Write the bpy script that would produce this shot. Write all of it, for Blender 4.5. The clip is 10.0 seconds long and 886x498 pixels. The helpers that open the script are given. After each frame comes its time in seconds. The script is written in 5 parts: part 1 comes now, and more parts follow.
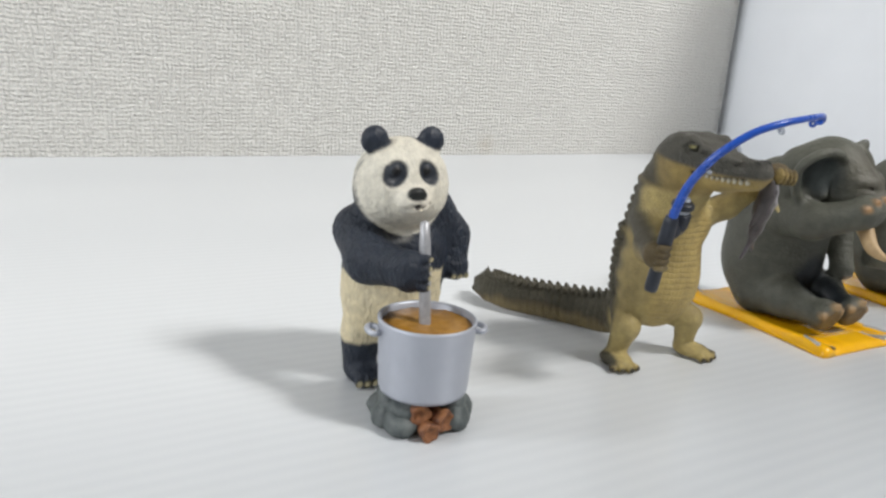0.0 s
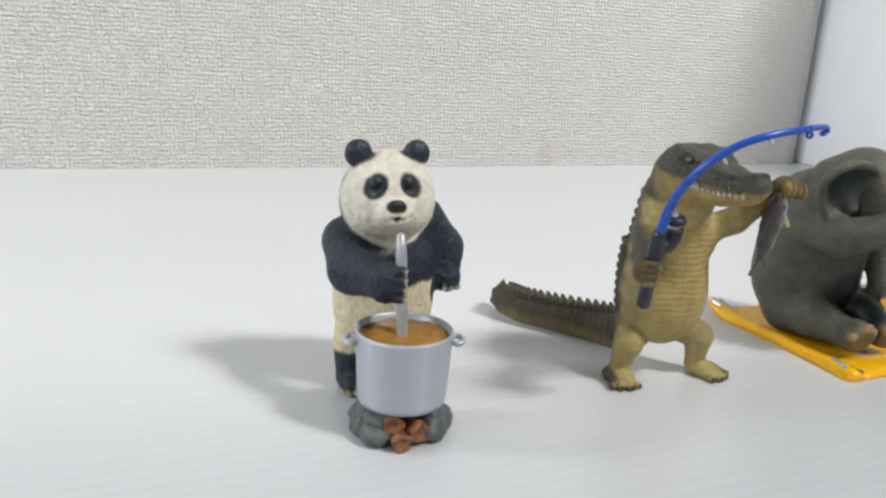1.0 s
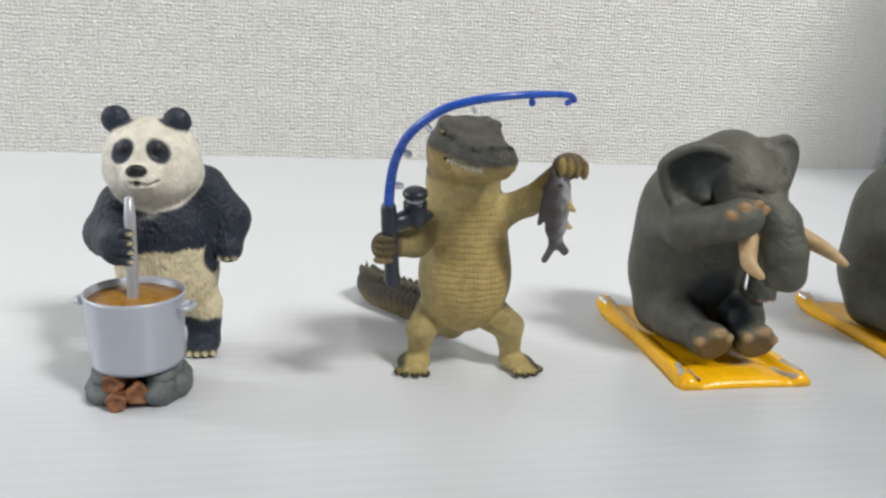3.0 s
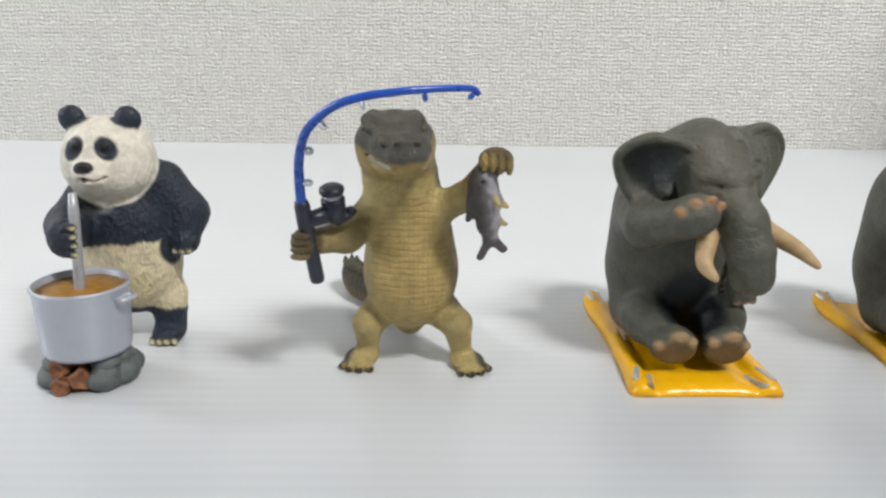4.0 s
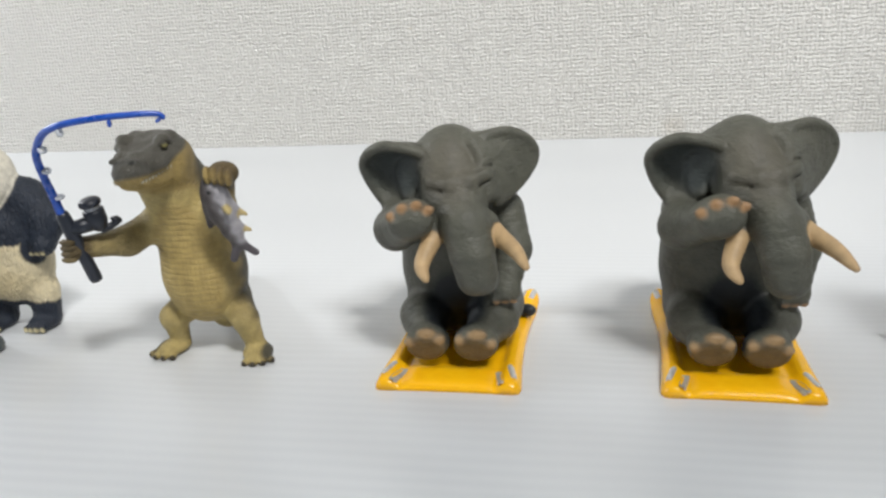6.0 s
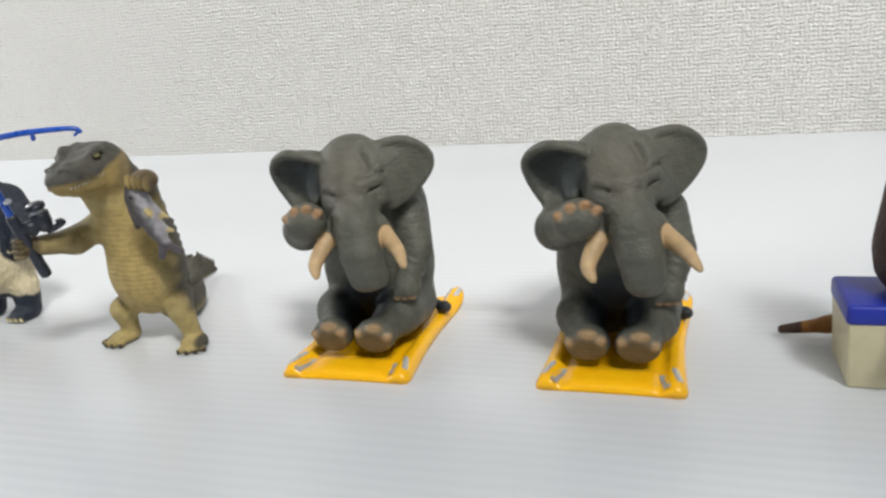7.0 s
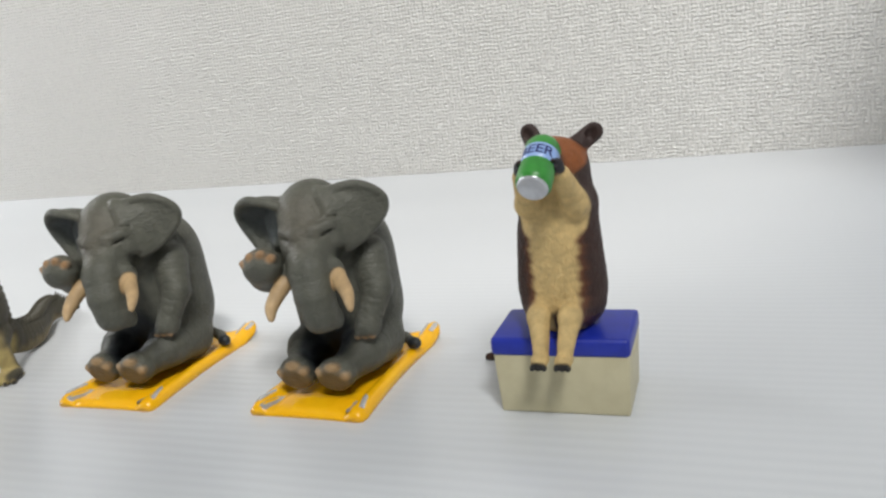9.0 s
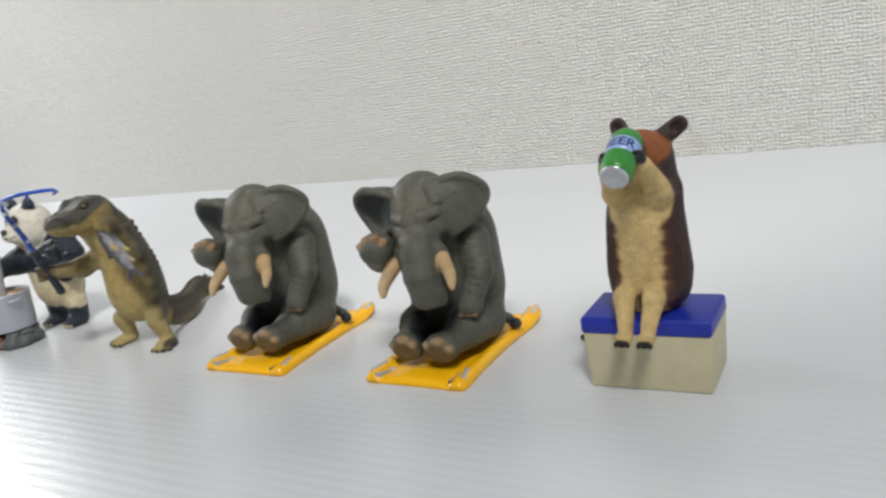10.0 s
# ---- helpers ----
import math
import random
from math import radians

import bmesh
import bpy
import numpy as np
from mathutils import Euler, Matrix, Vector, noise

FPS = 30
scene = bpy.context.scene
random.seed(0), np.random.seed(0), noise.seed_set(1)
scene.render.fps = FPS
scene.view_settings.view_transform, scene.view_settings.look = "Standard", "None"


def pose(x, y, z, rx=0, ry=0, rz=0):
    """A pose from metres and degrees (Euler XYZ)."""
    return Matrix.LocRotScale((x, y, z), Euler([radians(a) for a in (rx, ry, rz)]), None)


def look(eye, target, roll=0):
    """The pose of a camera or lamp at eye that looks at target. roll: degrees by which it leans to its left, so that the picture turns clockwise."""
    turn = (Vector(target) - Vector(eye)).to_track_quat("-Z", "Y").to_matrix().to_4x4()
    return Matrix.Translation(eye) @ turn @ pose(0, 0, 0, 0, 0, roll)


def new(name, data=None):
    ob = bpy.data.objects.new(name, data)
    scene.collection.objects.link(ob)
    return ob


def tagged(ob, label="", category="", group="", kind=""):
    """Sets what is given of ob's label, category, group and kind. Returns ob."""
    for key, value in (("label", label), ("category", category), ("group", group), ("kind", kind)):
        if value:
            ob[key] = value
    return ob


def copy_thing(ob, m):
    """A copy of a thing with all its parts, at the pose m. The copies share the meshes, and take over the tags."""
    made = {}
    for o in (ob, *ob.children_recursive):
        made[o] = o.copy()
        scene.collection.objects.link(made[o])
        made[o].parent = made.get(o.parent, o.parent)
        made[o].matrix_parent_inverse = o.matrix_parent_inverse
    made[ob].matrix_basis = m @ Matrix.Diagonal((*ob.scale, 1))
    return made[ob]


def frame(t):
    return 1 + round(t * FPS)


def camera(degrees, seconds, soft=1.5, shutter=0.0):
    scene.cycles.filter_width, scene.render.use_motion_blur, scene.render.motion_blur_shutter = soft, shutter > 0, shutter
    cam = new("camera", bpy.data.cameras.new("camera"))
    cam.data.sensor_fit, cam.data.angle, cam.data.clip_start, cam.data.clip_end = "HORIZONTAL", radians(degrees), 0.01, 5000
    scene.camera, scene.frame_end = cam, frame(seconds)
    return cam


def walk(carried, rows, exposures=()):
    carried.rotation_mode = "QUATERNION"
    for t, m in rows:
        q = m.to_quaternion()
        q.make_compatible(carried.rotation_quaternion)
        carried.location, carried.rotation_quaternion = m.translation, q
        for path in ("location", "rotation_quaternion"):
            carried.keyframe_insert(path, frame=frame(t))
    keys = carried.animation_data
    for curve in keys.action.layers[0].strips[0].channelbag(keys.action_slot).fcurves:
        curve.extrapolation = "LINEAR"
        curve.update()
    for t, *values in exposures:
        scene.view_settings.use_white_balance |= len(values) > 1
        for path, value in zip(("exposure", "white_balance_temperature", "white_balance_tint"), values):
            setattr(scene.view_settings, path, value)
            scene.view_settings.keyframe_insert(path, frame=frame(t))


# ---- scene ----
cam = camera(59.21, 10.0, soft=2.5, shutter=0.25)
PATH = [
    (0, (0.00859, 0.01591, 0.06961), (0.97782, 1.68269, -0.46181), 4.64),
    (0.5, (0.01537, 0.01042, 0.07288), (0.87939, 1.73360, -0.46014), 4.13),
    (1, (0.02700, 0.00615, 0.07169), (0.78315, 1.78238, -0.45107), 3.49),
    (1.5, (0.04248, -0.00048, 0.07239), (0.72725, 1.80394, -0.45217), 3.47),
    (2, (0.06688, -0.00713, 0.07007), (0.63890, 1.83991, -0.44103), 3.21),
    (2.5, (0.08812, -0.00902, 0.07106), (0.57476, 1.85890, -0.45243), 3.12),
    (3, (0.10311, -0.01307, 0.06865), (0.47062, 1.88004, -0.46149), 2.96),
    (4.5, (0.16032, -0.01344, 0.07304), (0.06259, 1.88881, -0.53679), -0.46),
    (5, (0.17984, -0.01405, 0.07227), (-0.02286, 1.87804, -0.54327), -1.53),
    (5.5, (0.20459, -0.01567, 0.07489), (-0.08442, 1.86757, -0.53328), -2.60),
    (7, (0.26725, -0.02018, 0.07724), (-0.30577, 1.80352, -0.51079), -4.94),
    (7.5, (0.29046, -0.02154, 0.07943), (-0.32732, 1.79295, -0.49149), -5.75),
    (8, (0.31226, -0.02151, 0.08069), (-0.31182, 1.79263, -0.48447), -6.21),
    (8.5, (0.33037, -0.01682, 0.08076), (-0.29536, 1.80548, -0.45561), -6.31),
    (9, (0.34810, -0.01451, 0.08095), (-0.35567, 1.77992, -0.45265), -7.57),
    (9.5, (0.35909, -0.01644, 0.07984), (-0.49269, 1.71327, -0.45174), -8.95),
    (10, (0.36149, -0.02653, 0.08212), (-0.64201, 1.62963, -0.41798), -9.53),
]
EXPOSURES = [(0, -0.06), (5.5, -0.01), (7, 0.03), (8, -0.03), (9, -0.09), (10, -0.19)]
walk(cam, [(t, look(eye, target, roll)) for t, eye, target, roll in PATH], EXPOSURES)

# ---- light and exposure ----
world = bpy.data.worlds.new("room_air")
scene.world = world
world.use_nodes = True
world.node_tree.nodes["Background"].inputs["Color"].default_value = (0.80, 0.88, 1.0, 1)
world.node_tree.nodes["Background"].inputs["Strength"].default_value = 0.4


def area_lamp(name, eye, target, size, power, colour, spread=180.0):
    lamp = bpy.data.lights.new(name, "AREA")
    lamp.energy, lamp.color, lamp.size = power, colour, size
    lamp.shape = "DISK"
    lamp.spread = radians(spread)
    ob = new(name, lamp)
    ob.matrix_world = look(eye, target)
    return ob


CEILING = 1.68
FLOOR = -0.72
area_lamp("ceiling_light", (0.88, -0.76, CEILING - 0.36), (0.28, 0.05, 0.0), 0.34, 17.5, (0.985, 0.99, 0.985))
# unseen broad light from the left, added to brighten the white board
area_lamp("broad_left_light", (-1.54, -0.24, 0.56), (0.4, 0.3, 0.1), 0.8, 12.5, (0.93, 0.97, 1.0))
area_lamp("left_lamp", (-0.53, 0.34, 0.37), (-0.1, 0.42, 0.10), 0.12, 1.85, (0.97, 0.985, 1.0))


def shaded_lamp(name, eye, target, cone, blend, size, power, colour):
    """A lamp in a deep round shade, which cuts its pool of light off."""
    lamp = bpy.data.lights.new(name, "SPOT")
    lamp.energy, lamp.color, lamp.shadow_soft_size = power, colour, size
    lamp.spot_size, lamp.spot_blend = radians(cone), blend
    ob = new(name, lamp)
    ob.matrix_world = look(eye, target)
    return ob


shaded_lamp("desk_lamp", (0.428, -0.278, 0.721), (0.120, 0.418, 0.147), 41.4, 0.13, 0.045, 14.7, (1.0, 0.95, 0.88))

# ---- materials ----


def nodes_of(name, rough=0.5, metal=0.0, spec=0.5):
    m = bpy.data.materials.new(name)
    m.use_nodes = True
    t = m.node_tree
    b = t.nodes["Principled BSDF"]
    b.inputs["Roughness"].default_value = rough
    b.inputs["Metallic"].default_value = metal
    b.inputs["Specular IOR Level"].default_value = spec
    return m, t, b


def add(t, kind, **values):
    n = t.nodes.new(kind)
    for key, value in values.items():
        n.inputs[key.replace("_", " ")].default_value = value
    return n


def coords(t, scale=(1, 1, 1), rot=(0, 0, 0)):
    c = t.nodes.new("ShaderNodeTexCoord")
    m = add(t, "ShaderNodeMapping")
    m.inputs["Scale"].default_value = scale
    m.inputs["Rotation"].default_value = [radians(a) for a in rot]
    t.links.new(c.outputs["Object"], m.inputs["Vector"])
    return m.outputs["Vector"]


def noise_tex(t, vector, scale, detail=3.0, rough=0.55):
    n = add(t, "ShaderNodeTexNoise", Scale=scale, Detail=detail, Roughness=rough)
    t.links.new(vector, n.inputs["Vector"])
    return n.outputs["Fac"]


def ramp(t, fac, low, high, lo=0.35, hi=0.65):
    r = t.nodes.new("ShaderNodeValToRGB")
    r.color_ramp.elements[0].position, r.color_ramp.elements[1].position = lo, hi
    r.color_ramp.elements[0].color, r.color_ramp.elements[1].color = (*low, 1), (*high, 1)
    t.links.new(fac, r.inputs["Fac"])
    return r.outputs["Color"]


def math_node(t, op, a, b=None):
    n = t.nodes.new("ShaderNodeMath")
    n.operation = op
    for i, v in enumerate((a, b)):
        if v is None:
            continue
        if isinstance(v, (int, float)):
            n.inputs[i].default_value = v
        else:
            t.links.new(v, n.inputs[i])
    return n.outputs[0]


def mix_colour(t, fac, a, b, mode="MIX"):
    n = t.nodes.new("ShaderNodeMix")
    n.data_type, n.blend_type = "RGBA", mode
    for socket, v in ((n.inputs["Factor"], fac), (n.inputs[6], a), (n.inputs[7], b)):
        if isinstance(v, (int, float)):
            socket.default_value = v
        elif isinstance(v, tuple):
            socket.default_value = (*v, 1)
        else:
            t.links.new(v, socket)
    return n.outputs[2]


def bump(t, b, height, strength, distance):
    n = add(t, "ShaderNodeBump", Strength=strength, Distance=distance)
    t.links.new(height, n.inputs["Height"])
    t.links.new(n.outputs["Normal"], b.inputs["Normal"])
    return n


def plain(name, low, high, rough, metal=0.0, scale=400.0, relief=0.00005, spec=0.5):
    """Paint or plastic with a fine mottle and a faint relief."""
    m, t, b = nodes_of(name, rough, metal, spec)
    v = coords(t)
    t.links.new(ramp(t, noise_tex(t, v, scale), low, high), b.inputs["Base Color"])
    fine = noise_tex(t, v, scale * 4, 2.0)
    bump(t, b, fine, 0.4, relief)
    r = add(t, "ShaderNodeMapRange")
    r.inputs["To Min"].default_value, r.inputs["To Max"].default_value = rough * 0.85, min(1.0, rough * 1.15)
    t.links.new(noise_tex(t, v, scale * 0.5), r.inputs["Value"])
    t.links.new(r.outputs[0], b.inputs["Roughness"])
    return m


def table_material():
    """White laminate with an embossed, rippled grain that runs along the desk."""
    m, t, b = nodes_of("white_laminate", 0.25, 0, 0.75)
    both = noise_tex(t, coords(t, (4, 12, 1)), 1.0, 1.0)
    s = t.nodes.new("ShaderNodeSeparateXYZ")
    t.links.new(coords(t), s.inputs[0])
    drift = math_node(t, "MULTIPLY", noise_tex(t, coords(t, (14, 40, 1)), 1.0, 1.0), 6.0)
    ripple = math_node(t, "SINE", math_node(t, "ADD", math_node(t, "MULTIPLY", s.outputs[1], 2 * math.pi / 0.0034), drift))
    ripple = math_node(t, "MULTIPLY", ripple, noise_tex(t, coords(t, (20, 40, 1)), 1.0, 1.0))
    tone = math_node(t, "ADD", both, math_node(t, "MULTIPLY", ripple, 0.28))
    t.links.new(ramp(t, tone, (0.600, 0.622, 0.648), (0.640, 0.660, 0.684), 0.25, 0.75), b.inputs["Base Color"])
    bump(t, b, ripple, 1.0, 0.000022)
    b.inputs["Roughness"].default_value = 0.28
    return m


def wallpaper_material():
    """White vinyl wallpaper with a coarse woven relief, and one faint brown stain low on the wall."""
    m, t, b = nodes_of("woven_wallpaper", 0.75, 0, 0.25)
    s = t.nodes.new("ShaderNodeSeparateXYZ")
    t.links.new(coords(t), s.inputs[0])
    sway = math_node(t, "MULTIPLY", noise_tex(t, coords(t), 150.0, 2.0, 0.6), 9.0)
    sway_2 = math_node(t, "MULTIPLY", noise_tex(t, coords(t, (1, 1, 1), (0, 40, 0)), 140.0, 2.0, 0.6), 9.0)

    def threads(axis, pitch, shift, long_noise):
        wave = math_node(t, "SINE", math_node(t, "ADD", math_node(t, "MULTIPLY", s.outputs[axis], 2 * math.pi / pitch), shift))
        wave = math_node(t, "ADD", math_node(t, "MULTIPLY", wave, 0.5), 0.5)
        return math_node(t, "MULTIPLY", wave, long_noise)

    warp = threads(0, 0.0021, sway, noise_tex(t, coords(t, (420, 1, 150)), 1.0, 2.0, 0.6))
    weft = threads(2, 0.0021, sway_2, noise_tex(t, coords(t, (150, 1, 420)), 1.0, 2.0, 0.6))
    over = ramp(t, noise_tex(t, coords(t, (1, 1, 1), (0, 17, 0)), 560.0, 1.0), (0, 0, 0), (1, 1, 1), 0.36, 0.64)
    speck = noise_tex(t, coords(t), 520.0, 2.0, 0.65)
    mixer = t.nodes.new("ShaderNodeMix")
    t.links.new(over, mixer.inputs["Factor"])
    t.links.new(warp, mixer.inputs[2])
    t.links.new(weft, mixer.inputs[3])
    weave = math_node(t, "ADD", math_node(t, "MULTIPLY", mixer.outputs[0], 1.5), math_node(t, "MULTIPLY", speck, 0.55))
    shade = noise_tex(t, coords(t), 9.0, 2.0)
    base = mix_colour(t, shade, (0.67, 0.66, 0.63), (0.71, 0.70, 0.67))
    # shade of the weave's pits laid into the colour, besides the bump
    pits = ramp(t, weave, (0.88, 0.88, 0.88), (1.0, 1.0, 1.0), 0.30, 0.62)
    base = mix_colour(t, 1.0, base, pits, "MULTIPLY")
    far = add(t, "ShaderNodeVectorMath")
    far.operation = "DISTANCE"
    t.links.new(coords(t, (1, 0, 1)), far.inputs[0])
    far.inputs[1].default_value = (0.2664, 0, 0.006)
    spot = math_node(t, "MULTIPLY", ramp(t, far.outputs["Value"], (1, 1, 1), (0, 0, 0), 0.001, 0.008), math_node(t, "MULTIPLY", speck, 0.5))
    base = mix_colour(t, spot, base, (0.45, 0.36, 0.25))
    t.links.new(base, b.inputs["Base Color"])
    bump(t, b, weave, 1.0, 0.00125)
    return m


def figure_material(name, rough, grain, relief, kind="skin"):
    """Hand-painted toy plastic: its paint is laid on the mesh, its relief follows the kind of hide."""
    m, t, b = nodes_of(name, rough, 0, 0.4)
    a = t.nodes.new("ShaderNodeAttribute")
    a.attribute_name = "paint"
    v = coords(t)
    mottle = ramp(t, noise_tex(t, v, grain * 0.35, 4.0), (0.80, 0.80, 0.80), (1.12, 1.12, 1.10), 0.3, 0.7)
    t.links.new(mix_colour(t, 1.0, a.outputs["Color"], mottle, "MULTIPLY"), b.inputs["Base Color"])
    if kind == "scales":
        s = t.nodes.new("ShaderNodeSeparateXYZ")
        t.links.new(v, s.inputs[0])
        wob = math_node(t, "MULTIPLY", noise_tex(t, v, 260.0, 2.0), 4.6)
        rows_h = math_node(t, "ABSOLUTE", math_node(t, "SINE", math_node(t, "ADD", math_node(t, "MULTIPLY", s.outputs[2], 2450.0), wob)))
        cols_h = math_node(t, "ABSOLUTE", math_node(t, "SINE", math_node(t, "ADD", math_node(t, "MULTIPLY", s.outputs[0], 3300.0), wob)))
        tiles = math_node(t, "MINIMUM", math_node(t, "POWER", rows_h, 0.35), math_node(t, "POWER", math_node(t, "ADD", cols_h, 0.22), 0.35))
        vor = add(t, "ShaderNodeTexVoronoi", Scale=1300.0)
        vor.feature = "DISTANCE_TO_EDGE"
        t.links.new(v, vor.inputs["Vector"])
        hide = math_node(t, "MINIMUM", math_node(t, "MULTIPLY", vor.outputs["Distance"], 4.0), 0.6)
        mixer = t.nodes.new("ShaderNodeMix")
        t.links.new(a.outputs["Alpha"], mixer.inputs["Factor"])
        t.links.new(hide, mixer.inputs[2])
        t.links.new(tiles, mixer.inputs[3])
        height = mixer.outputs[0]
        # grooves between the belly scales tinted dark brown
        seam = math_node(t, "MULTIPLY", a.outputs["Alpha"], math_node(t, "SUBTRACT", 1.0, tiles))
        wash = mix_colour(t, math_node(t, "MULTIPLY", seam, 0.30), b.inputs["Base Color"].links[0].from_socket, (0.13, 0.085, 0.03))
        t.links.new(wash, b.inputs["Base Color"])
    elif kind == "fur":
        fine = noise_tex(t, coords(t, (1, 1, 0.5)), grain, 3.0, 0.6)
        locks = noise_tex(t, coords(t, (1, 1, 0.6)), grain * 0.5, 2.0, 0.6)
        height = math_node(t, "MULTIPLY", math_node(t, "ADD", fine, locks), a.outputs["Alpha"])
    else:
        fine = noise_tex(t, v, grain, 4.0, 0.6)
        folds = noise_tex(t, coords(t, (0.6, 0.6, 2.0)), grain * 0.30, 2.0)
        crack = add(t, "ShaderNodeTexVoronoi", Scale=grain * 0.55)
        crack.feature = "DISTANCE_TO_EDGE"
        t.links.new(coords(t, (1.0, 1.0, 1.7), (20, 15, 0)), crack.inputs["Vector"])
        hide = math_node(t, "MINIMUM", math_node(t, "MULTIPLY", crack.outputs["Distance"], 1.0), 0.22)
        height = math_node(t, "MULTIPLY", math_node(t, "ADD", math_node(t, "ADD", fine, folds), hide), a.outputs["Alpha"])
    bump(t, b, height, 1.0, relief)
    return m


WHITE_LAMINATE = table_material()
WALLPAPER = wallpaper_material()
PANEL_WHITE = plain("white_board", (0.86, 0.88, 0.92), (0.88, 0.90, 0.94), 0.35, scale=30, relief=0.00002)
PLASTER = plain("plain_plaster", (0.74, 0.74, 0.73), (0.78, 0.78, 0.77), 0.9, scale=12, relief=0.0004)
FLOORING = plain("brown_flooring", (0.30, 0.26, 0.22), (0.38, 0.33, 0.28), 0.5, scale=8, relief=0.0002)
PANDA_PAINT = figure_material("panda_paint", 0.50, 1500.0, 0.00060, "fur")
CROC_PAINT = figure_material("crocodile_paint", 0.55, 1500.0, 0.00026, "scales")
ELEPHANT_PAINT = figure_material("elephant_paint", 0.52, 1100.0, 0.00024, "skin")
ROO_PAINT = figure_material("kangaroo_paint", 0.60, 1500.0, 0.00055, "fur")
FISH_PAINT = figure_material("fish_paint", 0.42, 1800.0, 0.0002, "skin")
POT_METAL = plain("silver_paint", (0.44, 0.46, 0.52), (0.46, 0.48, 0.54), 0.42, 0.35, 300, 0.000004)
STICK_METAL = plain("dull_silver_paint", (0.36, 0.36, 0.38), (0.44, 0.44, 0.46), 0.42, 0.4, 900, 0.00003)
SOUP = plain("curry_soup", (0.25, 0.115, 0.014), (0.37, 0.185, 0.025), 0.35, 0, 500, 0.0003)
STONE = plain("grey_green_stone_paint", (0.060, 0.072, 0.074), (0.115, 0.13, 0.128), 0.55, 0, 500, 0.0002)
LOG = plain("red_brown_log_paint", (0.12, 0.042, 0.018), (0.30, 0.125, 0.048), 0.6, 0, 700, 0.0002)
ROD_BLUE = plain("glossy_blue_plastic", (0.008, 0.06, 0.36), (0.012, 0.08, 0.44), 0.28, 0, 500, 0.00002)
ROD_BLACK = plain("blue_black_plastic", (0.010, 0.014, 0.024), (0.016, 0.020, 0.032), 0.4, 0, 700, 0.00004)
CLEAR_GREY = plain("pale_grey_plastic", (0.42, 0.45, 0.50), (0.52, 0.55, 0.60), 0.25, 0, 700, 0.00002)
MAT_YELLOW = plain("yellow_vinyl", (0.93, 0.46, 0.003), (0.97, 0.52, 0.006), 0.25, 0, 190, 0.00025)
STRAP_SILVER = plain("silver_print", (0.55, 0.54, 0.51), (0.78, 0.77, 0.74), 0.26, 0.45, 1500, 0.00005)
COOLER_CREAM = plain("cream_plastic", (0.53, 0.48, 0.31), (0.57, 0.52, 0.345), 0.45, 0, 300, 0.00003)
COOLER_BLUE = plain("royal_blue_plastic", (0.008, 0.022, 0.30), (0.011, 0.028, 0.36), 0.42, 0, 300, 0.00003)
CAN_GREEN = plain("green_print", (0.030, 0.20, 0.030), (0.040, 0.26, 0.038), 0.35, 0, 500, 0.00002)
CAN_BAND = plain("pale_blue_print", (0.26, 0.40, 0.72), (0.32, 0.46, 0.78), 0.35, 0, 500, 0.00002)
CAN_SILVER = plain("can_silver", (0.52, 0.53, 0.56), (0.60, 0.61, 0.64), 0.35, 0.6, 500, 0.00002)
CAN_INK = plain("navy_print", (0.012, 0.02, 0.12), (0.016, 0.026, 0.15), 0.4, 0, 500, 0.00002)

# ---- mesh helpers ----


def mesh_object(name, me, material, parent=None, smooth=True):
    me.materials.append(material)
    if smooth:
        me.shade_smooth()
    ob = new(name, me)
    ob.parent = parent
    return ob


def part(name, bm, material, parent=None, label="", smooth=True):
    me = bpy.data.meshes.new(name)
    bmesh.ops.recalc_face_normals(bm, faces=bm.faces[:])
    bm.to_mesh(me)
    bm.free()
    ob = mesh_object(name, me, material, parent, smooth)
    if label:
        tagged(ob, label)
    return ob


def thing(name, x, y, z, rz=0.0):
    ob = new(name)
    ob.matrix_world = pose(x, y, z, 0, 0, rz)
    return ob


def boxed(lo, hi, bevel=0.0, segments=3, top=1.0):
    """A box with rounded edges; top scales its upper face."""
    bm = bmesh.new()
    bmesh.ops.create_cube(bm, size=1.0)
    c, s = (Vector(lo) + Vector(hi)) / 2, Vector(hi) - Vector(lo)
    for v in bm.verts:
        k = top if v.co.z > 0 else 1.0
        v.co = Vector((v.co.x * s.x * k, v.co.y * s.y * k, v.co.z * s.z)) + c
    if bevel:
        bmesh.ops.bevel(bm, geom=bm.edges[:], offset=bevel, segments=segments, profile=0.5, affect="EDGES")
    return bm


def lathe(profile, n=48, m=None):
    """A turned solid from (radius, height) pairs."""
    bm = bmesh.new()
    rings = []
    for r, z in profile:
        rings.append([bm.verts.new((r * math.cos(2 * math.pi * i / n), r * math.sin(2 * math.pi * i / n), z)) for i in range(n)] if r > 1e-7 else [bm.verts.new((0, 0, z))])
    for a, b in zip(rings, rings[1:]):
        for i in range(n):
            j = (i + 1) % n
            if len(a) == 1 and len(b) == 1:
                continue
            if len(a) == 1:
                bm.faces.new((a[0], b[i], b[j]))
            elif len(b) == 1:
                bm.faces.new((a[i], a[j], b[0]))
            else:
                bm.faces.new((a[i], a[j], b[j], b[i]))
    if m is not None:
        bmesh.ops.transform(bm, matrix=m, verts=bm.verts[:])
    return bm


